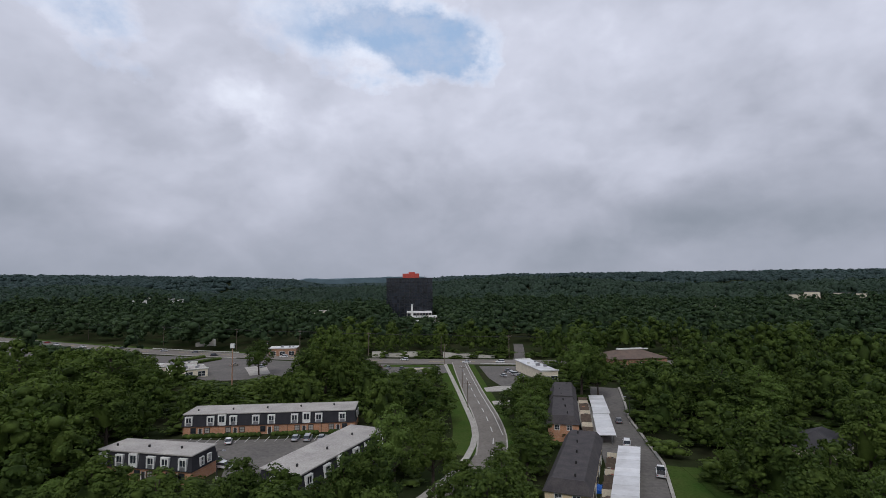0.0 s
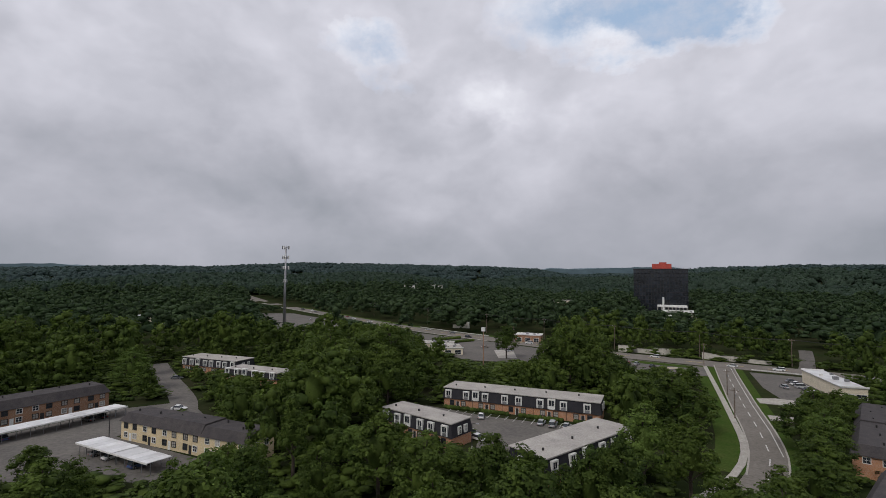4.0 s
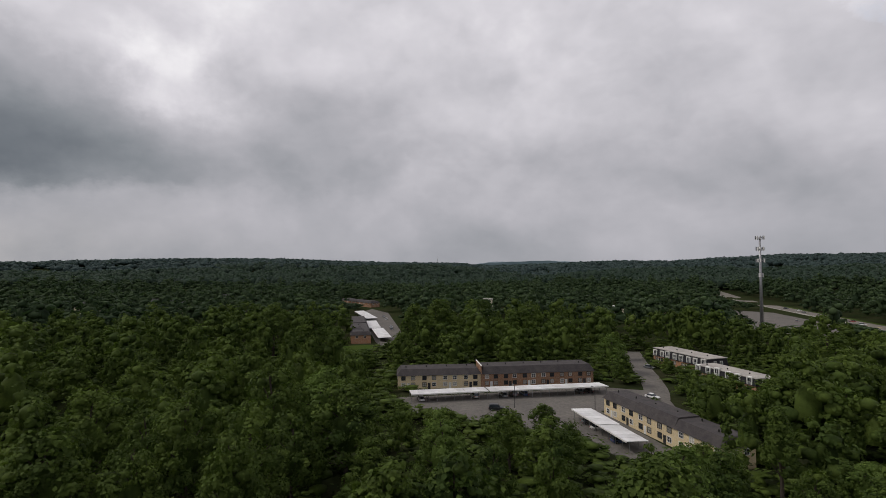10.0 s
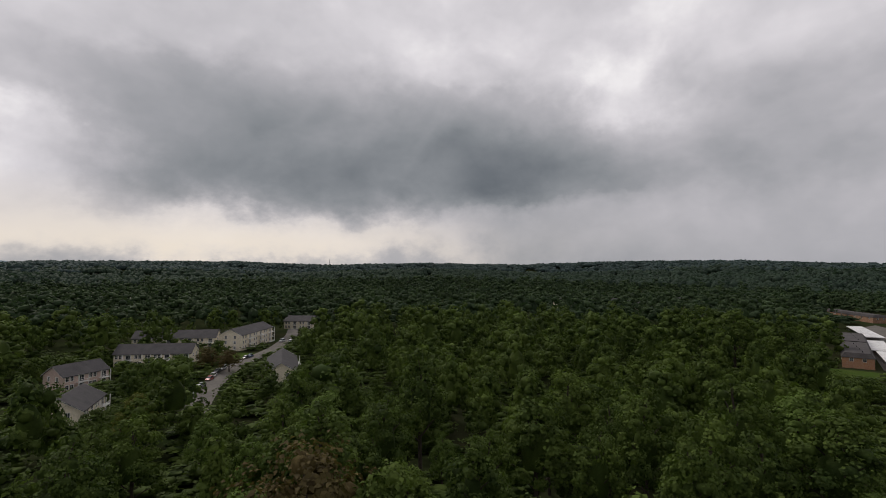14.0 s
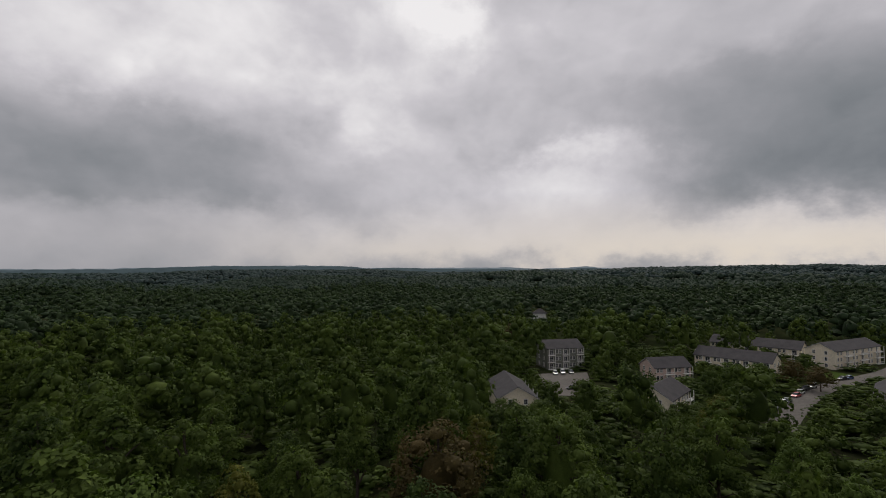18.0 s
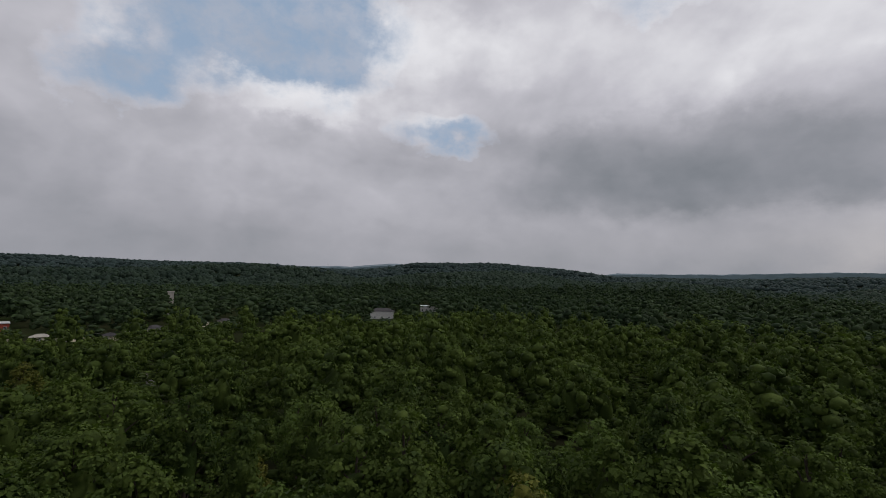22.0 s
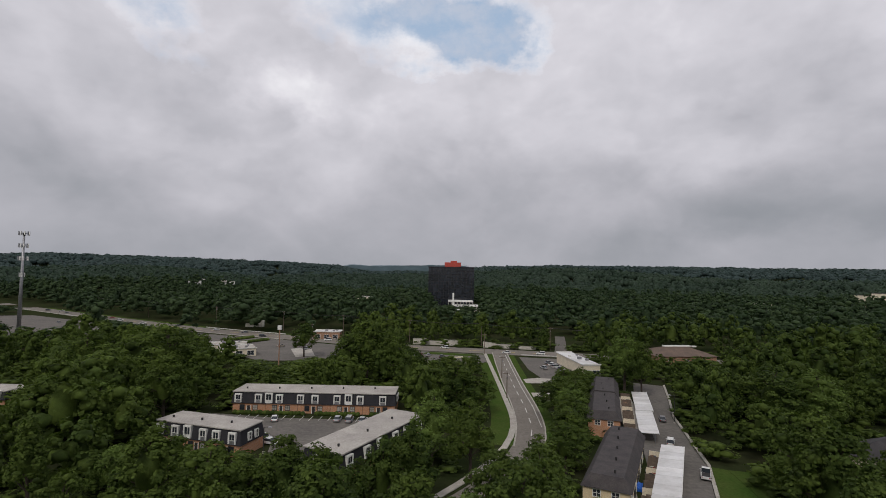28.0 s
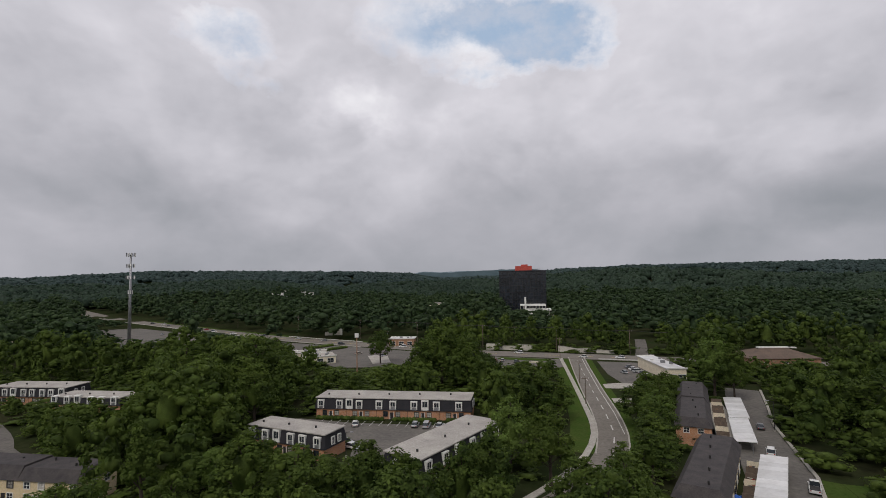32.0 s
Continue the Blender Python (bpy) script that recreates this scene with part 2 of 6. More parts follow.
shingle = material("dark_shingles", (0.070, 0.062, 0.060), (0.042, 0.038, 0.040), 0.45, 0.9, bump=0.5, bump_scale=6)
slate = material("black_shingles", (0.030, 0.029, 0.034), (0.020, 0.020, 0.024), 0.5, 0.85, bump=0.5, bump_scale=6)
grey_shingle = material("grey_shingles", (0.062, 0.058, 0.060), (0.040, 0.038, 0.041), 0.4, 0.9, bump=0.4)
brown_shingle = material("brown_shingles", (0.14, 0.10, 0.078), (0.10, 0.075, 0.06), 0.3, 0.9, bump=0.4)


def brick_material(name, a, b, mortar):
    m = material(name, a, b, 0.5, 0.9)
    N = Nodes(m.node_tree)
    bsdf = m.node_tree.nodes["Principled BSDF"]
    src = bsdf.inputs["Base Color"].links[0].from_socket
    pos = N.add("ShaderNodeTexCoord", "Object")
    s = m.node_tree.nodes.new("ShaderNodeSeparateXYZ")
    N.put(s.inputs[0], pos)
    c = m.node_tree.nodes.new("ShaderNodeCombineXYZ")
    N.put(c.inputs[0], N.math("ADD", s.outputs[0], s.outputs[1])), N.put(c.inputs[1], s.outputs[2])
    t = N.add("ShaderNodeTexBrick", "Fac", {"Vector": c.outputs[0], "Scale": 1.0, "Mortar Size": 0.008, "Brick Width": 0.22, "Row Height": 0.075})
    N.put(bsdf.inputs["Base Color"], N.mix(N.math("MULTIPLY", t, 0.6), src, (*mortar, 1)))
    return m


orange_brick = brick_material("orange_brick", (0.454, 0.216, 0.108), (0.367, 0.173, 0.092), (0.454, 0.389, 0.324))
brown_brick = brick_material("brown_brick", (0.312, 0.162, 0.090), (0.240, 0.126, 0.072), (0.384, 0.324, 0.264))
beige_brick = brick_material("beige_brick", (0.650, 0.520, 0.305), (0.546, 0.436, 0.260), (0.650, 0.585, 0.494))
siding = material("cream_siding", (0.72, 0.64, 0.50), (0.62, 0.55, 0.43), 0.4, 0.8)
olive_siding = material("olive_siding", (0.20, 0.21, 0.17), (0.16, 0.165, 0.135), 0.4, 0.85)
pink_siding = material("rose_siding", (0.55, 0.42, 0.36), (0.47, 0.36, 0.31), 0.4, 0.85)
white = material("white_paint", (0.74, 0.73, 0.70), (0.60, 0.59, 0.56), 0.8, 0.6)
dark_trim = material("dark_trim", (0.035, 0.033, 0.033), None, 0.8, 0.7)
steel = material("galvanised_steel", (0.33, 0.33, 0.34), (0.24, 0.24, 0.25), 1.5, 0.45, 0.7)
wood_pole = material("weathered_wood", (0.17, 0.13, 0.10), (0.11, 0.085, 0.07), 1.5, 0.9)
glass = material("window_glass", (0.035, 0.042, 0.05), (0.02, 0.024, 0.03), 0.4, 0.12, spec=0.6)
blind = material("window_blind", (0.40, 0.38, 0.34), (0.28, 0.27, 0.25), 0.9, 0.7, vary=0.3)
line_white = material("line_paint", (0.62, 0.61, 0.57), (0.42, 0.41, 0.39), 1.2, 0.8)
line_yellow = material("yellow_line_paint", (0.55, 0.40, 0.14), (0.40, 0.30, 0.13), 1.2, 0.8)
red_clay = material("red_clay", (0.24, 0.115, 0.065), (0.17, 0.09, 0.055), 0.4, 0.95)


# ---------------- geometry helpers ----------------
class Geo:
    """Collects vertices and faces of one mesh."""

    def __init__(self):
        self.v, self.f = [], []

    def poly(self, pts):
        n = len(self.v)
        self.v += [tuple(p) for p in pts]
        self.f.append(tuple(range(n, n + len(pts))))
        return self

    def box(self, x0, y0, z0, x1, y1, z1):
        n = len(self.v)
        self.v += [(x0, y0, z0), (x1, y0, z0), (x1, y1, z0), (x0, y1, z0), (x0, y0, z1), (x1, y0, z1), (x1, y1, z1), (x0, y1, z1)]
        for q in ((0, 3, 2, 1), (4, 5, 6, 7), (0, 1, 5, 4), (1, 2, 6, 5), (2, 3, 7, 6), (3, 0, 4, 7)):
            self.f.append(tuple(n + i for i in q))
        return self

    def frustum(self, lower, upper):
        """A closed solid between two rings of the same count."""
        n, k = len(self.v), len(lower)
        self.v += [tuple(p) for p in lower] + [tuple(p) for p in upper]
        self.f += [tuple(n + i for i in reversed(range(k))), tuple(n + k + i for i in range(k))]
        for i in range(k):
            j = (i + 1) % k
            self.f.append((n + i, n + j, n + k + j, n + k + i))
        return self

    def tube(self, pts, radii, sides=8):
        """A tapered round bar along points."""
        n = len(self.v)
        for i, (p, r) in enumerate(zip(pts, radii)):
            p = Vector(p)
            d = (Vector(pts[min(i + 1, len(pts) - 1)]) - Vector(pts[max(i - 1, 0)])).normalized()
            u = d.orthogonal().normalized()
            w = d.cross(u)
            for s in range(sides):
                q = p + (u * math.cos(2 * math.pi * s / sides) + w * math.sin(2 * math.pi * s / sides)) * r
                self.v.append(tuple(q))
        for i in range(len(pts) - 1):
            for s in range(sides):
                t = (s + 1) % sides
                self.f.append((n + i * sides + s, n + i * sides + t, n + (i + 1) * sides + t, n + (i + 1) * sides + s))
        self.f.append(tuple(n + s for s in reversed(range(sides))))
        self.f.append(tuple(n + (len(pts) - 1) * sides + s for s in range(sides)))
        return self

    def mesh(self, name, mat, smooth=False):
        m = bpy.data.meshes.new(name)
        m.from_pydata(self.v, [], self.f)
        m.materials.append(mat)
        if smooth:
            m.polygons.foreach_set("use_smooth", [True] * len(m.polygons))
        m.update()
        return m


def part(name, geo, mat, parent=None, label="", at=None, smooth=False):
    """Links a Geo or a mesh as one object, under a thing or a part."""
    ob = new(name, geo.mesh(name, mat, smooth) if isinstance(geo, Geo) else geo)
    if parent is not None:
        ob.parent = parent
    if at is not None:
        ob.matrix_basis = at
    if label:
        ob["label"] = label
    return ob


def thing(name, m, label, category, group="", kind=""):
    ob = new(name)
    ob.matrix_basis = m
    return tagged(ob, label, category, group, kind)


def along(p, q):
    """The pose at p with x towards q, and the length."""
    d = Vector((q[0] - p[0], q[1] - p[1]))
    return pose(p[0], p[1], ground_z(p[0], p[1]), 0, 0, math.degrees(math.atan2(d.y, d.x))), d.length


# ---------------- the ground: flat near by, rising to wooded ridges ----------------
SKYLINE = [(0, 1.1), (9, 1.0), (13, .85), (17, .95), (23, 1.2), (34, 1.4), (43, 1.5), (52, .95), (64, .95), (74, .75), (85, .9), (97, 1.3), (108, 1.2),
           (118, .8), (129, .9), (141, .65), (150, .95), (165, .8), (177, .75), (189, .7), (200, 1.0), (212, 1.0), (221, .6), (233, .55), (239, 1.2), (244, 1.6), (253, 1.5),
           (261, .75), (273, 1.0), (281, 1.0), (290, 1.25), (301, 1.1), (312, .85), (322, 1.2), (330, 1.2), (342, 1.3), (353, 1.3), (360, 1.1)]
SKY_A, SKY_E = [p[0] for p in SKYLINE], [p[1] for p in SKYLINE]
# how far the near ridge stays below the skyline, where the hills behind it show
DIP = [(0, 0), (4, .35), (6, .62), (14, .5), (17, 0), (60, 0), (66, .25), (72, .3), (76, 0), (166, 0), (171, .25), (176, .1), (181, .3), (188, .35), (193, .25), (196, .15), (199, .35), (212, .4), (226, .3), (231, .25), (234, 0),
       (254, 0), (257, .3), (262, .25), (270, 0), (292, .0), (298, .3), (306, .3), (310, 0), (318, 0), (360, 0)]
DIP_A, DIP_E = [p[0] for p in DIP], [p[1] for p in DIP]
RIDGE = 2000.0


def ground_height(x, y):
    """Ground level at points, as arrays."""
    x, y = np.asarray(x, float), np.asarray(y, float)
    d = np.hypot(x, y)
    a = np.degrees(np.arctan2(-x, y)) % 360
    top = EYE_Z + RIDGE * np.tan(np.radians(np.interp(a, SKY_A, SKY_E) - np.interp(a, DIP_A, DIP_E))) - 21
    t = np.clip((d - 700) / (RIDGE - 700), 0, 1)
    z = top * t ** 1.25 - 40 * np.clip((d - RIDGE) / 900, 0, 1)
    roll = np.sin(x * 0.0043 + 1.3) * np.cos(y * 0.0051 - 0.4) + 0.6 * np.sin(x * 0.0101 + y * 0.0083)
    return z + roll * 13 * np.clip((d - 620) / 600, 0, 1) * (1 - np.clip((d - 1500) / 500, 0, 1))


def ground_z(x, y):
    return float(ground_height(x, y))


def make_ground():
    rings = [0] + [40 * 1.105 ** i for i in range(48)]
    rings = [r for r in rings if r < 4600] + [4700]
    n = 160
    v, f = [(0, 0, 0)], []
    for r in rings[1:]:
        for i in range(n):
            b = 2 * math.pi * i / n
            v.append((r * math.sin(b), r * math.cos(b), 0))
    arr = np.array(v)
    arr[:, 2] = ground_height(arr[:, 0], arr[:, 1])
    for i in range(n):
        f.append((0, 1 + (i + 1) % n, 1 + i))
    for k in range(len(rings) - 2):
        for i in range(n):
            p, q = 1 + k * n + i, 1 + k * n + (i + 1) % n
            f.append((p, q, q + n, p + n))
    me = bpy.data.meshes.new("ground")
    me.from_pydata(arr.tolist(), [], f)
    me.materials.append(soil)
    return tagged(new("ground", me), "leaf-littered woodland ground rising to far ridges", "ground", kind="structure")


make_ground()


def far_ridge(d, rise, haze_tone, label, seed):
    """A range of hills standing far behind the woods, all round, with haze painted as a glow."""
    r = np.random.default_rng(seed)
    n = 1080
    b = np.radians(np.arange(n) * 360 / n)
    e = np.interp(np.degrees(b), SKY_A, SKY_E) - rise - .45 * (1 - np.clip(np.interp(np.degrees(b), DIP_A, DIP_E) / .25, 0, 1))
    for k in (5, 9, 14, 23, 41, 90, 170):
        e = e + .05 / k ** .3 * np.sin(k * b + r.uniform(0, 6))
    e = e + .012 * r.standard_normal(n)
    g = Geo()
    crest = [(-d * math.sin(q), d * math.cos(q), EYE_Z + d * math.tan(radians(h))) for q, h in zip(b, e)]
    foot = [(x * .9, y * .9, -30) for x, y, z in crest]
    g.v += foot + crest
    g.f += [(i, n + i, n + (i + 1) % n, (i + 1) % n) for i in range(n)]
    # haze painted as an emission colour; the hills are no light source
    m = bpy.data.materials.new("far_hills_haze_glow")
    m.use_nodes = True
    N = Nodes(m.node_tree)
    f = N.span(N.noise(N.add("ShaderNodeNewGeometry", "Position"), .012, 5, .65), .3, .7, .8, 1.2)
    glow = N.add("ShaderNodeEmission", 0, {"Color": N.mix(1.0, (*haze_tone, 1), N.add("ShaderNodeCombineColor", 0, {0: f, 1: f, 2: f}), "MULTIPLY"), "Strength": 1.0})
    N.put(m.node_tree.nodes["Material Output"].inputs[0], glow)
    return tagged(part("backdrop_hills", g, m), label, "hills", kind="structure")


far_ridge(3300, .10, (0.060, 0.083, 0.095), "wooded hills painted blue-grey for haze", 2)
far_ridge(4300, .02, (0.150, 0.185, 0.215), "hills on the horizon painted pale for haze", 5)
OPEN = []        # stretches of the plan with no trees: (polygon, seen from above or not)


def flat(name, pts, mat, label, z, category="pavement", opened=True, thick=0.1):
    """A paved or grassy sheet of some thickness, lying on the ground."""
    g = Geo()
    lo = [(x, y, ground_z(x, y) - 0.3) for x, y in pts]
    hi = [(x, y, ground_z(x, y) + z) for x, y in pts]
    area = sum(p[0] * q[1] - q[0] * p[1] for p, q in zip(pts, pts[1:] + pts[:1]))
    if area < 0:
        lo, hi = lo[::-1], hi[::-1]
    g.frustum(lo, hi)
    if opened:
        OPEN.append((pts, z))
    return tagged(part(name, g, mat), label, category, kind="structure")


def ribbon(line, w0, w1, step=6.0):
    """Left and right edges of a band along a polyline; w0 and w1 are offsets to its right."""
    pts = []
    for p, q in zip(line, line[1:]):
        n = max(1, int(math.dist(p, q) / step))
        pts += [(p[0] + (q[0] - p[0]) * i / n, p[1] + (q[1] - p[1]) * i / n) for i in range(n)]
    pts.append(line[-1])
    for _ in range(2):
        pts = [pts[0]] + [((a[0] + 2 * b[0] + c[0]) / 4, (a[1] + 2 * b[1] + c[1]) / 4) for a, b, c in zip(pts, pts[1:], pts[2:])] + [pts[-1]]
    left, right = [], []
    for i, p in enumerate(pts):
        a, b = pts[max(i - 1, 0)], pts[min(i + 1, len(pts) - 1)]
        L = math.dist(a, b)
        nx, ny = (b[1] - a[1]) / L, -(b[0] - a[0]) / L
        left.append((p[0] + nx * w0, p[1] + ny * w0)), right.append((p[0] + nx * w1, p[1] + ny * w1))
    return left, right


def band(name, line, w0, w1, mat, label, z, category="road", opened=True, parent=None):
    left, right = ribbon(line, w0, w1)
    g = Geo()
    for i in range(len(left) - 1):
        q = [left[i], left[i + 1], right[i + 1], right[i]]
        zz = [ground_z(*p) + z for p in q]
        g.poly([(x, y, h) for (x, y), h in zip(q, zz)][::-1])
        for a, b in ((0, 1), (2, 3)):
            g.poly([(*q[a], zz[a] - 0.4), (*q[a], zz[a]), (*q[b], zz[b]), (*q[b], zz[b] - 0.4)][::-1])
    if opened:
        OPEN.append((left + right[::-1], z))
    ob = part(name, g, mat, parent)
    if parent is None:
        tagged(ob, label, category, kind="structure")
    return ob


# ---------------- roads, car parks, lawns ----------------
STREET = [(8.4, 270), (9.6, 235), (11.4, 192), (13.2, 162), (13.6, 141), (11.5, 124), (5, 106), (-6, 88), (-20, 72)]
WALK = [(0.6, 266), (3.4, 228), (6, 192), (8.0, 162), (8.9, 149), (8.2, 132), (5.2, 122), (0.5, 110), (-4.2, 101), (-14, 86)]
MAIN = [(150, 258), (80, 262), (34, 270), (-37, 279), (-120, 306), (-200, 334), (-300, 384), (-455, 466), (-640, 560), (-800, 640)]
band("lawn_verge", STREET[:6], 3.6, 11, lawn, "mown grass verge beside the street", 0.04, "lawn")
band("lawn_verge", STREET[:7], -7, -3.6, lawn, "grass verge between the street and the trees", 0.04, "lawn")
band("road", STREET, -3.7, 3.7, road_asphalt, "worn grey asphalt street with painted lanes", 0.10)
band("road_main", MAIN, -8.5, 8.5, road_asphalt, "wide grey main road along the wood", 0.16)
band("pavement_walk", WALK, -0.8, 0.8, concrete, "pale concrete pavement beside the street", 0.18, "pavement")
band("kerb", STREET, -4.1, -3.7, concrete, "pale concrete kerb of the street", 0.22, "kerb", False)
band("kerb", STREET[:6], 3.7, 4.1, concrete, "pale concrete kerb of the street", 0.22, "kerb", False)
flat("driveway_entry", [(16, 204), (16.5, 197), (30, 198), (32, 206), (22, 207)], concrete, "pale concrete driveway apron off the street", 0.13)
flat("driveway_entry", [(17, 181), (17.2, 175), (27, 176), (27, 182)], concrete, "pale concrete driveway apron off the street", 0.13)
band("road_main_median", MAIN[4:], -9.6, -8.5, concrete, "pale concrete shoulder of the main road", 0.2, "kerb", False)
band("grass_main", MAIN[4:8], 8.5, 14, lawn, "dry grass strip beside the main road", 0.1, "lawn", False)
band("road_side", [(40, 270), (43, 284), (49, 326), (52, 350)], -3.2, 3.2, asphalt, "narrow side road climbing into the wood", 0.12)


def dashes(name, line, offset, width, dash, gap, mat, z, label, start=0.0):
    """Painted dashes along a road, each a mark of its own under one thing."""
    left, right = ribbon(line, offset - width / 2, offset + width / 2, 1.0)
    t = tagged(new(name), label, "road marking", kind="structure")
    run, prev = start, None
    k = 0
    while k < len(left) - 2:
        n = max(2, int(dash))
        idx = list(range(k, min(k + n + 1, len(left))))
        if len(idx) > 1:
            pts = [left[i] for i in idx] + [right[i] for i in reversed(idx)]
            g = Geo()
            hi = [(x, y, ground_z(x, y) + z + .012) for x, y in pts]
            lo = [(x, y, ground_z(x, y) + z - .05) for x, y in pts]
            g.frustum(lo[::-1], hi[::-1])
            part("dash", g, mat, t)
        k += n + max(0, int(gap))
    return t


dashes("road_dashes", STREET[:6], 0.0, .28, 5, 6, line_white, .10, "white dashed centre line of the street")
dashes("road_dashes", STREET[:5], -2.6, .22, 30, 0, line_white, .10, "white edge line of the street")
dashes("road_main_dashes", MAIN[2:7], 0.0, .5, 8, 9, line_yellow, .16, "yellow centre line of the main road")
LOT_A = [(-80, 141), (-60, 139), (-24, 141), (-20, 132), (-33, 106), (-48, 108), (-53, 124), (-66, 126)]
flat("parking_lot_townhouses", LOT_A, asphalt, "grey patched asphalt car park of the townhouses", 0.10)
DRIVE = [(27, 80), (32, 94), (39, 127), (48, 153), (53, 182), (59, 204), (69, 200), (62.5, 176), (56.5, 156), (49.8, 117), (41.8, 93), (37, 80)]
flat("driveway_carports", DRIVE, asphalt, "dark asphalt drive behind the carports", 0.10)
flat("lawn_slope", [(42.6, 93), (50.4, 117), (53.6, 115.5), (52.5, 95), (52, 82), (47, 75), (38, 72), (37.8, 80)], lawn, "green mown lawn beside the drive", 0.06, "lawn")
flat("lawn_shade", [(53.7, 115.5), (64, 114), (66, 90), (54, 72), (47.1, 75), (52.1, 82), (52.6, 95)], lawn, "grass running under the trees beside the drive", 0.05, "lawn", False)
flat("yard_strip", [(20, 84), (26.5, 91), (33, 125), (39, 131), (47, 153), (51, 180), (47, 180), (36, 133), (29, 97)], concrete, "small paved back yards behind the row", 0.07)
LOT_B = [(-162, 20), (-160, 92), (-150, 108), (-128, 98), (-135, 88), (-134, 76), (-100, 76), (-99, 62), (-114, 58), (-130, 44), (-142, 22)]
flat("parking_lot_flats", LOT_B, asphalt, "grey asphalt car park between the flats", 0.10)
band("road_flats", [(-138, 97), (-149, 106), (-168, 116), (-190, 126.5), (-225, 145)], -4.0, 4.0, asphalt, "asphalt lane past the dark townhouses", 0.09)
flat("lawn_flats", [(-166, 22), (-161, 22), (-158.5, 90), (-165, 95), (-168, 106), (-172, 104), (-168, 92)], soil, "bare worn ground before the flats", 0.05, "ground")
LANE_S = [(-70, -140), (-82, -158), (-98, -179), (-113, -196), (-127, -207), (-160, -231), (-193, -264), (-215, -292)]
band("road_south", LANE_S, -4.4, 3.0, asphalt, "asphalt lane between the pale apartment houses", 0.10)
flat("lawn_south", [(-128, -212), (-142, -222), (-138, -232), (-120, -224)], lawn, "mown grass corner before the apartment houses", 0.06, "lawn")
flat("parking_lot_south", [(-10, -212), (-34, -218), (-30, -176), (-16, -176)], asphalt, "asphalt car park before the apartments", 0.10)
LOT_SHOP = [(-125, 296), (-80, 280), (-66, 256), (-76, 232), (-105, 225), (-130, 245), (-150, 255), (-165, 290), (-200, 318)]
flat("parking_lot_shops", LOT_SHOP, asphalt, "wide grey car park of the shops", 0.08)
flat("parking_lot_tower", [(-330, 300), (-270, 270), (-240, 300), (-300, 360), (-390, 400), (-420, 385)], asphalt, "dark car park below the mast", 0.08)
LOT_G = [(-270, 24), (-285, 22), (-480, 22), (-520, 36), (-470, 48), (-320, 42), (-280, 36)]
flat("parking_lot_row", LOT_G, asphalt, "long asphalt car park between brick rows", 0.10)
flat("lawn_row", [(-252, 4), (-250, 18), (-276, 20), (-276, 2)], lawn, "small lawn before the brick row", 0.05, "lawn")
flat("parking_lot_corner", [(18, 258), (38, 256), (40, 215), (24, 205), (20, 225)], asphalt, "asphalt forecourt of the white shop", 0.08)
flat("lot_corner_west", [(2, 262), (-34, 268), (-46, 240), (-20, 228), (2, 240)], asphalt, "faded corner car park with parked cars", 0.08)


flat("bed_townhouses", [(-77, 139.5), (-60, 140.2), (-24, 142), (-24, 147), (-50, 145.5), (-77, 143.5)], soil, "dark planted bed before the townhouses", 0.05, "ground")


# ---------------- buildings ----------------
FOOT = []


def window(parent, x, y, z, w, h, face, trim=white, pane=glass, name="window", depth=0.12):
    """A framed window: face is the direction that it looks (degrees about z in the building's frame)."""
    key = (w, h, trim.name, pane.name, depth)
    if key not in window.made:
        fr, gl = Geo(), Geo()
        b = 0.13
        fr.box(-w / 2 - b, -depth, -b, -w / 2, 0.05, h + b).box(w / 2, -depth, -b, w / 2 + b, 0.05, h + b)
        fr.box(-w / 2, -depth, h, w / 2, 0.05, h + b).box(-w / 2, -depth, -b, w / 2, 0.05, 0)
        fr.box(-0.03, -depth * .6, 0, 0.03, 0.0, h).box(-w / 2, -depth * .6, h * .5 - .03, -.03, 0, h * .5 + .03).box(.03, -depth * .6, h * .5 - .03, w / 2, 0, h * .5 + .03)
        gl.box(-w / 2, -0.02, 0, w / 2, 0.03, h)
        window.made[key] = fr.mesh("window_frame", trim), gl.mesh("pane", pane)
    fm, gm = window.made[key]
    ob = part(name, fm, None, parent, at=pose(x, y, z, 0, 0, face))
    part("pane", gm, None, ob)
    return ob


window.made = {}


def dormer(parent, x, z, tall):
    """A tall white surround standing proud of the shingled slope, with a window over a grey panel."""
    w, h = (.88, 2.75) if tall else (.80, 2.4)
    d = part("upper_window", Geo().box(x - w - .22, -.5, z + .25, x - w + .12, .6, z + h).box(x + w - .12, -.5, z + .25, x + w + .22, .6, z + h).box(x - w - .22, -.5, z + h, x + w + .22, .8, z + h + .34), white, parent, "white projecting window surround")
    part("pane", Geo().box(x - w + .12, -.36, z + 1.1, x - .04, .5, z + h).box(x + .04, -.36, z + 1.1, x + w - .12, .5, z + h), glass, d)
    part("panel", Geo().box(x - w + .12, -.34, z + .1, x + w - .12, .5, z + 1.02), steel if not tall else white, d)
    part("sill", Geo().box(x - w + .12, -.44, z + 1.02, x + w - .12, .2, z + 1.1), white, d)
    part("mullion", Geo().box(x - .04, -.42, z + 1.1, x + .04, .2, z + h), white, d)
    return d


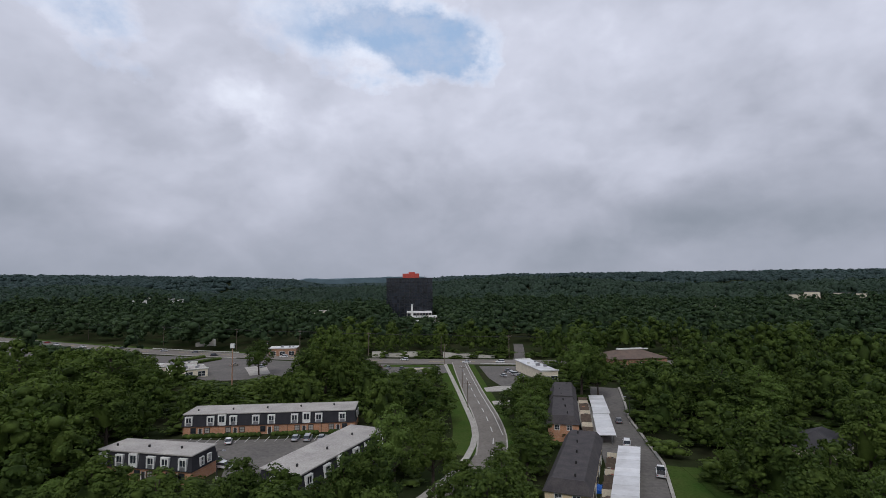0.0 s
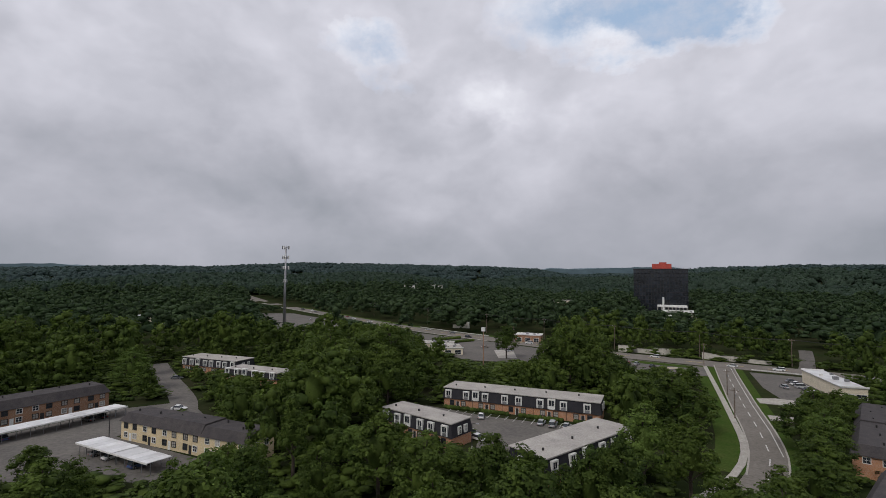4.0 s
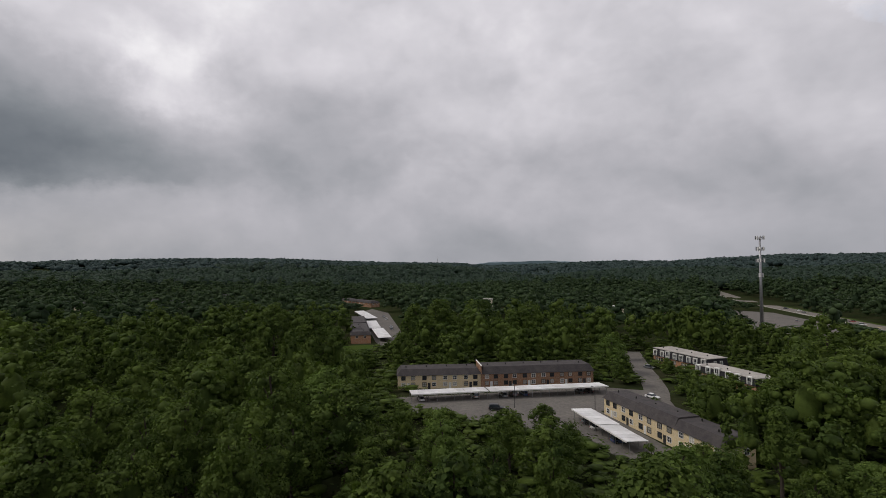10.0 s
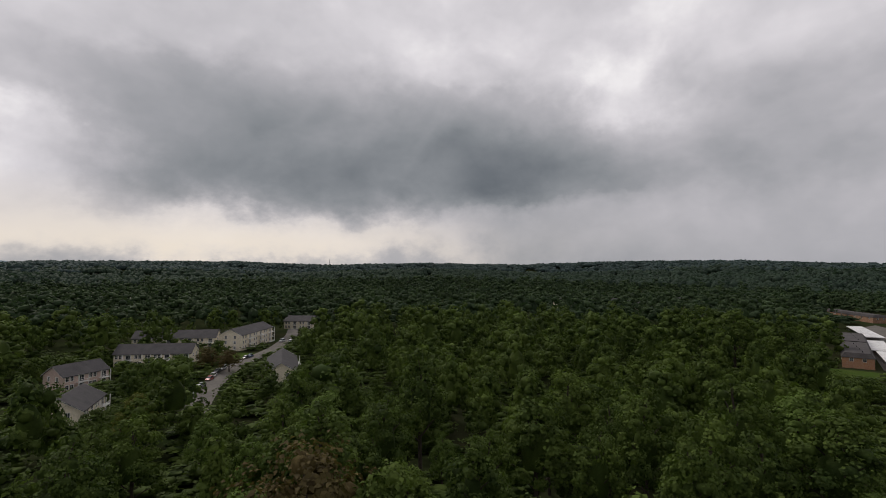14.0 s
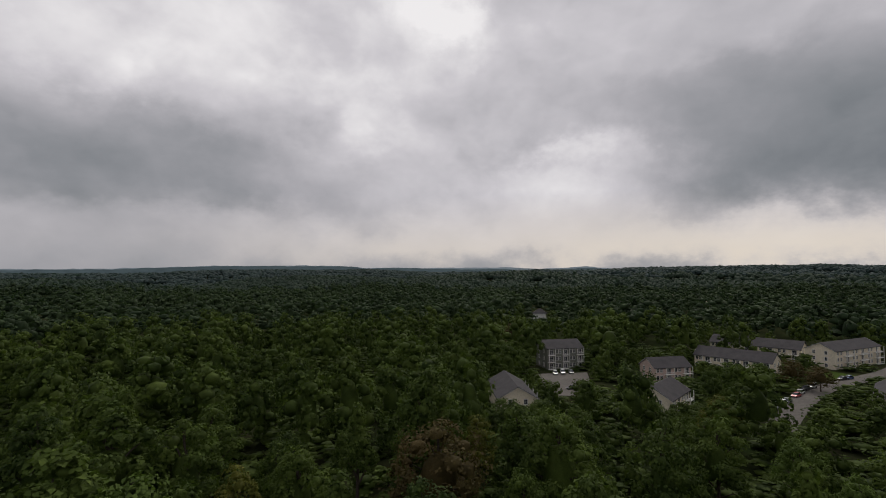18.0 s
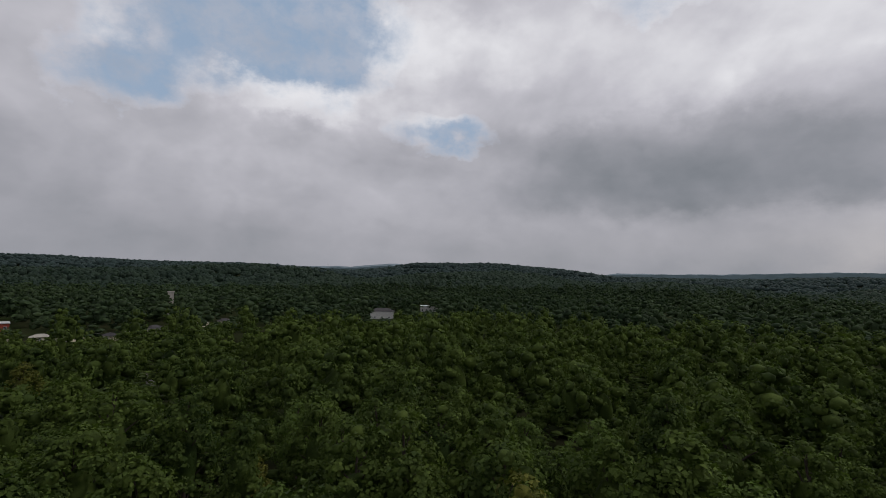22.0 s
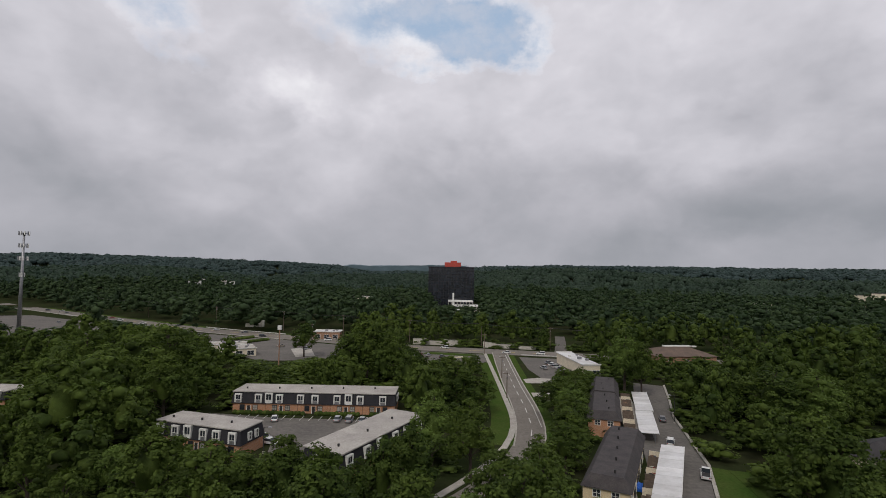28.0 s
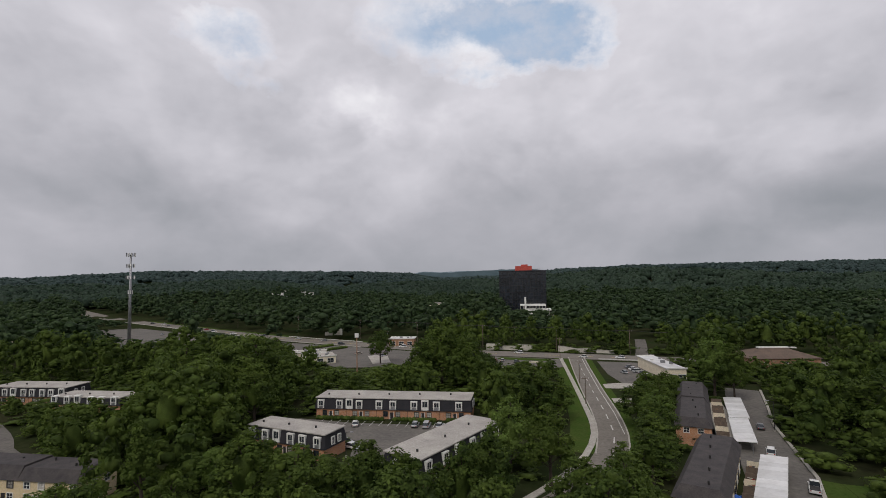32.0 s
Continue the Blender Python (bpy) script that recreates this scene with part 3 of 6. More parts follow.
def mansard_house(p, q, depth, units, label, storey=2.75, top=6.1, faces=(0,), roof=grey_roof):
    """Townhouses: brick ground floor, black shingled slope above, pale flat roof, white window surrounds. p to q is the front, seen with the house behind it."""
    m, L = along(p, q)
    t = thing("townhouse_block", m, label, "townhouse", "townhouses")
    FOOT.append([(m @ Vector(c))[:2] for c in ((0, 0, 0), (L, 0, 0), (L, depth, 0), (0, depth, 0))])
    part("wall", Geo().box(0, 0, -0.5, L, depth, storey), orange_brick, t, "orange brick ground floor")
    o, i = 0.35, 0.25
    part("mansard", Geo().frustum([(-o, -o, storey), (L + o, -o, storey), (L + o, depth + o, storey), (-o, depth + o, storey)],
                                  [(i, i, top - .15), (L - i, i, top - .15), (L - i, depth - i, top - .15), (i, depth - i, top - .15)]), slate, t, "black shingled upper storey")
    part("roof", Geo().frustum([(-.1, -.1, top - .15), (L + .1, -.1, top - .15), (L + .1, depth + .1, top - .15), (-.1, depth + .1, top - .15)],
                               [(-.1, -.1, top + .1), (L + .1, -.1, top + .1), (L + .1, depth + .1, top + .1), (-.1, depth + .1, top + .1)]), roof, t, "pale gravelled flat roof")
    rng = random.Random(int(L * 10))
    u = L / units
    spots = (.036, .16, .225, .29, .42, .51, .645, .715, .787, .926) if units == 5 else [(k + f) / units for k in range(units) for f in (.2, .75)]
    for n, fx in enumerate(spots):
        dormer(t, L * fx, storey, n % 5 == 2)
    for k in range(units):
        part("roof_vent", Geo().tube([(u * (k + .3), depth * (.35 + .06 * (k % 5)), top + .1), (u * (k + .3), depth * (.35 + .06 * (k % 5)), top + .6)], [.22, .26], 8), dark_trim, t)
        for fx in (.3, .7):
            window(t, u * (k + fx), -0.02, .9, 1.2, 1.3, 0, name="window", trim=dark_trim, pane=blind if rng.random() < .5 else glass)
        d = part("door", Geo().box(u * (k + .5) - .45, -.05, 0, u * (k + .5) + .45, .05, 2.05), dark_trim, t)
        part("door_frame", Geo().box(u * (k + .5) - .6, -.12, 0, u * (k + .5) - .45, .02, 2.2).box(u * (k + .5) + .45, -.12, 0, u * (k + .5) + .6, .02, 2.2), white, d)
        part("downpipe", Geo().tube([(u * k + .15, -.1, 0), (u * k + .15, -.1, storey)], [.05, .05], 6), dark_trim, t)
    for side in (0, 1):
        for fy in (.35, .65):
            window(t, -.16 if side == 0 else L + .16, depth * fy, storey + .6, 1.0, 1.6, -90 if side == 0 else 90, name="upper_window", depth=.3)
    return t


def flats(p, q, depth, units, label, brick=beige_brick, eave=4.9, top=6.7, segments=1):
    """Two-storey flats with brick walls and a dark shingled mansard roof."""
    m, L = along(p, q)
    t = thing("block_of_flats", m, label, "apartments", "blocks of flats")
    FOOT.append([(m @ Vector(c))[:2] for c in ((0, 0, 0), (L, 0, 0), (L, depth, 0), (0, depth, 0))])
    part("wall", Geo().box(0, 0, -0.5, L, depth, eave), brick, t)
    for s in range(segments):
        a, b = L * s / segments, L * (s + 1) / segments
        h = 0.35 * (s % 2)
        o, i = .4, 1.1
        part("roof", Geo().frustum([(a - (o if s == 0 else 0), -o, eave - .25), (b + (o if s == segments - 1 else 0), -o, eave - .25), (b + (o if s == segments - 1 else 0), depth + o, eave - .25), (a - (o if s == 0 else 0), depth + o, eave - .25)],
                                   [(a + (i if s == 0 else .05), i, top + h), (b - (i if s == segments - 1 else .05), i, top + h), (b - (i if s == segments - 1 else .05), depth - i, top + h), (a + (i if s == 0 else .05), depth - i, top + h)]), shingle, t, "dark brown shingled mansard roof")
    rng = random.Random(int(L * 7))
    u = L / units
    for k in range(units):
        part("roof_vent", Geo().tube([(u * (k + .4), depth * (.35 + .07 * (k % 5)), top), (u * (k + .4), depth * (.35 + .07 * (k % 5)), top + .6)], [.18, .2], 8), dark_trim, t)
        for zz in (.9, 3.15):
            for fx in (.27, .73):
                window(t, u * (k + fx), 0, zz, 1.25, 1.2, 0, trim=white if rng.random() < .4 else dark_trim, pane=blind if rng.random() < .3 else glass)
        for fx in (.5,):
            window(t, u * (k + fx), depth, 3.15, 1.3, 1.2, 180)
        part("door", Geo().box(u * (k + .5) - .45, -.05, 0, u * (k + .5) + .45, .05, 2.05), dark_trim if k % 2 else white, t)
    for fy in (.3, .7):
        window(t, 0, depth * fy, 3.15, 1.2, 1.2, -90), window(t, L, depth * fy, 3.15, 1.2, 1.2, 90)
    return t


def carport(p, q, depth, label, bays, h=2.7, roof=white_roof):
    """An open carport: thin metal roof, fascia and steel posts."""
    m, L = along(p, q)
    t = thing("carport", m, label, "carport", "carports")
    FOOT.append([(m @ Vector(c))[:2] for c in ((0, 0, 0), (L, 0, 0), (L, depth, 0), (0, depth, 0))])
    n = max(2, int(L / 2.4))
    w = L / n
    panel = Geo().frustum([(0, 0, h), (w - .05, 0, h), (w - .05, depth, h - .25), (0, depth, h - .25)], [(0, 0, h + .14), (w - .05, 0, h + .14), (w - .05, depth, h - .11), (0, depth, h - .11)]).mesh("roof_panel", roof)
    for k in range(n):
        part("roof_panel", panel, None, t, at=pose(w * k, 0, .02 * (k % 2)))
    part("fascia", Geo().box(-.06, -.08, h - .22, L + .06, -.01, h + .16), white, t)
    for k in range(bays + 1):
        x = min(max(L * k / bays, .15), L - .15)
        part("post", Geo().box(x - .06, .8, -.2, x + .06, .92, h - .02), steel, t)
        part("post", Geo().box(x - .06, depth - .6, -.2, x + .06, depth - .48, h - .2), steel, t)
    return t


def gable_house(p, q, depth, label, eave, ridge, wall=siding, roof=grey_shingle, floors=2, bays=4, balconies=True, name="apartment_house", first=1):
    """A pale house with a pitched roof along its length; windows on the front and balconies with white posts."""
    m, L = along(p, q)
    t = thing(name, m, label, "house", "pale apartment houses")
    FOOT.append([(m @ Vector(c))[:2] for c in ((0, 0, 0), (L, 0, 0), (L, depth, 0), (0, depth, 0))])
    g = Geo().box(0, 0, -.5, L, depth, eave)
    for x in (0.0, L):
        x0, x1 = (0, .2) if x == 0 else (L - .2, L)
        g.frustum([(x0, 0, eave), (x1, 0, eave), (x1, depth, eave), (x0, depth, eave)], [(x0, depth / 2 - .01, ridge - .1), (x1, depth / 2 - .01, ridge - .1), (x1, depth / 2 + .01, ridge - .1), (x0, depth / 2 + .01, ridge - .1)])
    part("wall", g, wall, t)
    o = .5
    sl = (ridge - eave) / (depth / 2)
    for s in (0, 1):
        y0 = -o if s == 0 else depth + o
        z0 = eave - o * sl
        part("roof", Geo().frustum([(-o, y0, z0), (L + o, y0, z0), (L + o, depth / 2, ridge), (-o, depth / 2, ridge)][::1 if s == 0 else -1],
                                   [(-o, y0, z0 + .22), (L + o, y0, z0 + .22), (L + o, depth / 2, ridge + .22), (-o, depth / 2, ridge + .22)][::1 if s == 0 else -1]), roof, t)
    for x in (-o, L + o - .12):
        part("barge_board", Geo().poly([(x, -o, eave - o * sl - .1), (x, depth / 2, ridge - .1), (x, depth / 2, ridge + .25), (x, -o, eave - o * sl + .25)]).poly([(x, depth + o, eave - o * sl - .1), (x, depth + o, eave - o * sl + .25), (x, depth / 2, ridge + .25), (x, depth / 2, ridge - .1)]), white, t)
    u = L / bays
    fh = eave / floors
    for k in range(bays):
        for fl in range(floors):
            z = fl * fh
            if balconies and k % 2 == first:
                b = part("balcony", Geo().box(u * k + .2, -1.5, z + .0, u * (k + 1) - .2, 0, z + .15), white, t)
                part("railing", Geo().box(u * k + .2, -1.5, z + .95, u * (k + 1) - .2, -1.42, z + 1.05), white, b)
                for j in range(7):
                    x = u * k + .25 + (u - .5) * j / 6
                    part("baluster", Geo().box(x - .03, -1.48, z + .15, x + .03, -1.43, z + .95), white, b)
                for x in (u * k + .2, u * (k + 1) - .4):
                    part("post", Geo().box(x, -1.5, z, x + .2, -1.3, z + fh), white, b)
                window(t, u * (k + .5), 0, z + .25, 1.8, 2.0, 0)
            else:
                for fx in (.3, .7):
                    window(t, u * (k + fx), 0, z + .9, 1.0, 1.4, 0)
    for fl in range(floors):
        for fy in (.3, .7):
            window(t, 0, depth * fy, fl * fh + .9, 1.0, 1.4, -90), window(t, L, depth * fy, fl * fh + .9, 1.0, 1.4, 90)
    return t


mansard_house((-74, 143), (-26, 146.5), 10, 5, "long orange brick townhouses with black shingled upper floor, white window surrounds")
mansard_house((-77.5, 113.5), (-54, 108.5), 8, 3, "dark shingled townhouses with pale flat roof and orange brick end")
mansard_house((-27.5, 97), (-15, 127), 10, 3, "low townhouse block with a pale roof half hidden by trees")
mansard_house((-200, 140), (-170, 143), 10, 4, "dark townhouse block with white window surrounds beside the lane")
mansard_house((-166, 134), (-140, 136), 9, 3, "low dark townhouse wing with a pale roof behind trees", top=5.2)
flats((25.4, 89.5), (37.4, 121), 8, 5, "beige brick row with a dark shingled roof beside back yards", beige_brick)
flats((35.4, 133.5), (46.2, 178.5), 8, 6, "orange brick row with a dark shingled roof beside back yards", orange_brick, segments=2)
flats((-173, 21), (-169.5, 50), 10, 4, "beige brick flats with a dark mansard roof facing the carports", beige_brick)
flats((-169.3, 50.3), (-166, 91.5), 10, 6, "brown brick flats with a dark mansard roof facing the carports", brown_brick, top=7.1)
flats((-131, 75.5), (-88.5, 78), 8, 6, "beige brick flats with a stepped dark mansard roof", beige_brick, segments=3)
flats((-282, 19), (-372, 21), 11, 9, "orange brick row with a dark roof at a long car park", orange_brick, segments=2)
flats((-545, 46), (-615, 12), 11, 8, "far brown brick row closing the car park", brown_brick)
carport((32.6, 86.5), (46.6, 121.2), 4.9, "long white metal carport roof on steel posts by the drive", 12)
carport((49.8, 152.2), (55.3, 176), 4.8, "grey-white metal carport roof on steel posts", 8)
carport((44.1, 130.5), (49.2, 151.6), 4.6, "grey-white metal carport roof on steel posts", 8)
carport((-154, 23), (-153.2, 47.8), 6.5, "long white carport sheltering cars before the flats", 9)
carport((-153, 48.2), (-150.8, 88.5), 6.5, "long white carport sheltering cars before the flats", 14)
carport((-129, 64.2), (-114.5, 64.2), 6, "white metal carport roof in the car park", 5)
carport((-114.2, 64.2), (-102, 64.2), 5.6, "white metal carport roof in the car park", 4)
carport((-285, 31), (-330, 30.2), 7.5, "grey metal carport roof beside the brick row", 14)
carport((-332, 29), (-379, 29.5), 8, "white metal carport roof beside the brick row", 14)
carport((-398, 32), (-470, 25), 9, "far white carport roof beside the brick row", 20)
gable_house((-9, -150), (-5, -174), 11.5, "pale gabled apartment house with a dark roof", 5.4, 8.6)
gable_house((-18, -223), (-34, -229), 12, "three-storey apartment house with stacked white balconies", 9, 12, floors=3, wall=olive_siding, bays=5, first=0)
gable_house((-57, -202), (-72, -207), 10, "rose-coloured two-storey apartment house with a dark pitched roof", 5.4, 8.5, wall=pink_siding)
gable_house((-47, -151), (-57, -166), 11, "cream apartment house with a grey shingled roof", 5.4, 8.6)
gable_house((-84, -237), (-106, -216), 11, "long cream apartment house with white balconies", 5.6, 9, bays=8)
gable_house((-108, -282), (-138, -255), 12, "long cream apartment house with white balconies", 5.6, 9, bays=8)
gable_house((-141, -235), (-173, -256), 12, "three-storey cream apartment house beside the lane", 8, 11, floors=3, bays=6)
gable_house((-212, -300), (-224, -284), 14, "cream apartment house with a grey shingled roof", 5.4, 8.6)
gable_house((-112, -150), (-132, -178), 11, "apartment house with a broad dark shingled roof", 5, 8.4)

# the fin of the party wall between the two blocks
m_, L_ = along((-169.5, 50.1), (-179.8, 51.3))
fin = thing("party_wall", m_, "brick party wall with a white cap between two blocks", "wall")
part("wall", Geo().box(-.5, -.12, 0, L_ + .3, .12, 7.6), brown_brick, fin)
part("cap", Geo().box(-.6, -.22, 7.6, L_ + .4, .22, 7.78), white, fin)


# ---------------- office tower, mast, shops ----------------
def office_tower():
    """Black glass office slab with a red plant room and white parking decks."""
    D = 578.0
    a0, a1 = radians(6.5), radians(1.22)
    p, q = (-D * math.sin(a0), D * math.cos(a0)), (-D * math.sin(a1), D * math.cos(a1))
    m, L = along(p, q)
    t = thing("office_tower", m, "black glass office tower with a red plant room on its roof", "office tower")
    FOOT.append([(m @ Vector(c))[:2] for c in ((-22, -45, 0), (L + 14, -45, 0), (L + 5, 30, 0), (-5, 30, 0))])
    tower_glass = material("tower_glass", (0.018, 0.022, 0.030), (0.010, 0.013, 0.018), 0.08, 0.18, spec=0.7, vary=0.35)
    part("wall", Geo().box(0, 0, 0, L, 30, 49.5), dark_trim, t)
    n, floors = 18, 12
    pane = Geo().box(.15, -.12, .3, L / n - .15, 0, 3.7).mesh("pane", tower_glass)
    for fl in range(floors):
        part("floor_band", Geo().box(-.1, -.2, 1.2 + fl * 4, L + .1, -.01, 1.45 + fl * 4), slate, t)
        for k in range(n):
            part("pane", pane, None, t, at=pose(L * k / n, 0, 1.3 + fl * 4))
    part("parapet", Geo().box(-.4, -.4, 49.2, L + .4, 30.4, 50.4), slate, t)
    red = material("red_plant_room", (0.46, 0.075, 0.055), (0.36, 0.065, 0.05), 0.1, 0.7)
    r = part("plant_room", Geo().box(L * .35, 4, 50.4, L * .71, 20, 55.6), red, t, "red panelled plant room")
    part("plant_room_cap", Geo().box(L * .48, 6, 55.6, L * .62, 18, 57.4), red, r)
    for k in range(4):
        part("aerial", Geo().tube([(L * (.78 + .05 * k), 6, 50.4), (L * (.78 + .05 * k), 6, 53.5 - k * .4)], [.2, .12], 6), steel, t)
    for k, (x0, x1) in enumerate(((.44, .96), (.52, 1.1), (.62, 1.0))):
        y0, z1 = -24 - 9 * k, 12.5 - 4.5 * k
        part("parking_deck", Geo().box(L * x0, y0, z1 - 1.5, L * x1, y0 + 18, z1), white, t, "pale concrete parking deck")
        for j in range(9):
            x = L * x0 + (L * (x1 - x0) - .7) * j / 8
            part("deck_column", Geo().box(x, y0 + .5, -6, x + .7, y0 + 1.4, z1 - 1.5), concrete, t)
    part("stair_tower", Geo().box(L * .53, -28, -4, L * .565, -25, 21), white, t, "white concrete stair shaft")
    return t


office_tower()


def mast():
    """A steel telephone mast: tapering pole with three antenna platforms."""
    x, y, top = -284.0, 282.0, 64.0
    t = thing("phone_mast", pose(x, y, 0), "grey steel phone mast with antenna platforms", "mast")
    part("pole", Geo().tube([(0, 0, -.5), (0, 0, 32), (0, 0, top - 1)], [1.15, .85, .55], 12), steel, t, smooth=True)
    for z, r in ((top - 1.5, 2.6), (top - 9, 2.3), (top - 17, 2.5), (top - 27, 1.3)):
        p = part("antenna_platform", Geo().tube([(0, 0, z - .15), (0, 0, z + .15)], [r * .55, r * .55], 12), steel, t)
        for k in range(9):
            b = 2 * math.pi * k / 9
            cx, cy = r * math.cos(b), r * math.sin(b)
            part("antenna", Geo().box(cx - .22, cy - .22, z - 1.2, cx + .22, cy + .22, z + 1.3), white if k % 3 else steel, p)
            part("antenna_arm", Geo().tube([(0, 0, z), (cx, cy, z)], [.07, .07], 6), steel, p)
    return t


mast()


def flat_shop(p, q, depth, h, label, wall, roof, name="shop"):
    m, L = along(p, q)
    t = thing(name, m, label, "shop", "shops")
    FOOT.append([(m @ Vector(c))[:2] for c in ((0, 0, 0), (L, 0, 0), (L, depth, 0), (0, depth, 0))])
    part("wall", Geo().box(0, 0, -.5, L, depth, h), wall, t)
    part("roof", Geo().box(-.3, -.3, h, L + .3, depth + .3, h + .25), roof, t)
    part("parapet", Geo().box(-.35, -.35, h + .25, L + .35, -.05, h + .6).box(-.35, depth + .05, h + .25, L + .35, depth + .35, h + .6), white, t)
    for fx, fy, a, hh in ((.4, .4, 1.6, 1.05), (.15, .6, 1.1, .7), (.7, .3, 1.3, .8), (.8, .7, 1.0, .6)):
        part("roof_unit", Geo().box(L * fx, depth * fy, h + .25, L * fx + a, depth * fy + a * .85, h + .25 + hh).box(L * fx + a * .2, depth * fy + a * .2, h + .25 + hh, L * fx + a * .8, depth * fy + a * .65, h + .35 + hh), steel if fx > .3 else white, t)
    n = max(2, int(L / 5))
    for k in range(n):
        window(t, L * (k + .5) / n, 0, .5, 3.0, 2.2, 0)
    return t


flat_shop((41.5, 212.6), (48.6, 214), 33, 4.8, "white flat-roofed shop with pale walls", siding, white_roof)
flat_shop((-106, 303), (-90, 305), 9, 4.4, "brown shop with a pale canopy roof beside the main road", brown_brick, white_roof)
flat_shop((-125, 229), (-112, 238), 12, 3.6, "low pale shop with roof plant", siding, concrete)
flat_shop((-142, 243), (-124, 250), 10, 3.4, "low pale shop building", siding, concrete)


def hip_house(cx, cy, L, Dp, turn, eave, ridge, label, wall, roof, name="house"):
    """A house with a hipped roof."""
    m = pose(cx, cy, ground_z(cx, cy), 0, 0, turn)
    t = thing(name, m, label, "house")
    FOOT.append([(m @ Vector(c))[:2] for c in ((-L / 2, -Dp / 2, 0), (L / 2, -Dp / 2, 0), (L / 2, Dp / 2, 0), (-L / 2, Dp / 2, 0))])
    part("wall", Geo().box(-L / 2, -Dp / 2, -.5, L / 2, Dp / 2, eave), wall, t)
    o, k = .6, max(L / 2 - Dp / 2, .5)
    part("roof", Geo().frustum([(-L / 2 - o, -Dp / 2 - o, eave - .2), (L / 2 + o, -Dp / 2 - o, eave - .2), (L / 2 + o, Dp / 2 + o, eave - .2), (-L / 2 - o, Dp / 2 + o, eave - .2)],
                               [(-k, -.1, ridge), (k, -.1, ridge), (k, .1, ridge), (-k, .1, ridge)]), roof, t)
    hip_house.made = t
    for s in (-1, 1):
        for fx in (-.3, 0, .3):
            window(t, L * fx, s * Dp / 2, .9, 1.2, 1.3, 0 if s < 0 else 180)
    return t


hip_house(97, 262, 30, 20, 10, 4.0, 7.5, "low brown building with a broad hipped roof among trees", brown_brick, brown_shingle)
hall = hip_house.made
part("ridge_light", Geo().box(-7, -.9, 7.2, 7, .9, 7.75), white, hall, "white rooflight strip along the ridge")
part("ridge_light", Geo().box(8, -.7, 7.0, 10.5, .7, 7.5), white, hall, "white rooflight strip along the ridge")
hip_house(90.5, 122.5, 15, 10, 40, 3.2, 6.2, "small dark-roofed house among trees", siding, grey_shingle)


# ---------------- far houses among the woods ----------------
def polar(az, d):
    return -d * math.sin(radians(az)), d * math.cos(radians(az))


def far_block(az, d, L, Dp, h, label, wall, roof, turn=0.0, name="far_building"):
    """A flat-roofed far building, its front turned to the middle of the plan."""
    x, y = polar(az, d)
    m = pose(x, y, ground_z(x, y), 0, 0, az + turn)
    t = thing(name, m, label, "building", "far buildings")
    FOOT.append([(m @ Vector(c))[:2] for c in ((-L / 2, 0, 0), (L / 2, 0, 0), (L / 2, Dp, 0), (-L / 2, Dp, 0))])
    part("wall", Geo().box(-L / 2, 0, -1, L / 2, Dp, h), wall, t)
    part("roof", Geo().box(-L / 2 - .4, -.4, h, L / 2 + .4, Dp + .4, h + .5), roof, t)
    n = max(2, int(L / 4))
    for k in range(n):
        for z in ([.9, 4.0] if h > 6 else [1.2]):
            window(t, -L / 2 + L * (k + .5) / n, 0, z, 1.6, 1.6, 0)
    return t


red_wall = material("red_brick_far", (0.36, 0.075, 0.045), (0.28, 0.07, 0.045), 0.2, 0.9)
FARSEEN = [polar(294.3, 418), polar(292.8, 416), polar(291.3, 418), polar(258.2, 462), polar(257.3, 460), polar(256.6, 462), polar(176.7, 458), polar(176.2, 456), polar(175.8, 458)]
far_block(292.8, 425, 21, 14, 4.8, "red brick building with a white roof amid the woods", red_wall, white_roof)
far_block(251.8, 560, 22, 14, 6.0, "low white building at the wood's edge", white, white_roof)
hip_house(*polar(257.3, 470), 22, 12, 257, 7.0, 9.8, "white house with a grey hipped roof in the valley", white, grey_shingle)
hip_house(*polar(176.2, 466), 12, 10, 176, 6.0, 10.0, "white house with a grey roof among trees", white, grey_shingle)
hip_house(*polar(165.8, 535), 13, 10, 166, 5.5, 9.5, "pale house with a grey roof among trees", siding, grey_shingle)
hip_house(*polar(168.0, 560), 12, 10, 166, 5.5, 9.5, "pale house with a grey roof among trees", siding, grey_shingle)
for i, (az_, d_) in enumerate(((163.8, 800), (162.6, 820), (161.5, 790), (164.6, 860), (160.8, 700), (159.2, 640))):
    hip_house(*polar(az_, d_), 15, 11, az_, 6.0, 10.5, "distant white house with a pale grey roof", white, concrete if i % 2 else grey_shingle)
far_block(342.6, 760, 34, 18, 7.0, "distant pale building among the trees", siding, concrete)
for az_, d_ in ((324.6, 900), (323.4, 930), (321.2, 910), (319.6, 900)):
    far_block(az_, d_, 20, 14, 17.0, "distant grey apartment block rising from the woods", siding, grey_shingle)
for az_, d_ in ((29.0, 880), (30.2, 900), (28.2, 860), (31.4, 850)):
    far_block(az_, d_, 18, 12, 14.0, "distant white house above the main road", white, concrete)
for az_, d_, L_ in ((112.8, 560, 30), (107.6, 540, 34), (104.6, 520, 26), (101.2, 600, 30)):
    hip_house(*polar(az_, d_), L_, 16, az_ + 20, 8.0, 14.0, "grey-roofed house above the trees", siding, grey_shingle)
for az_, d_, L_ in ((58.0, 470, 40), (55.5, 500, 30), (61.0, 520, 34)):
    far_block(az_, d_, L_, 18, 7, "pale low store building near the main road", siding, white_roof)
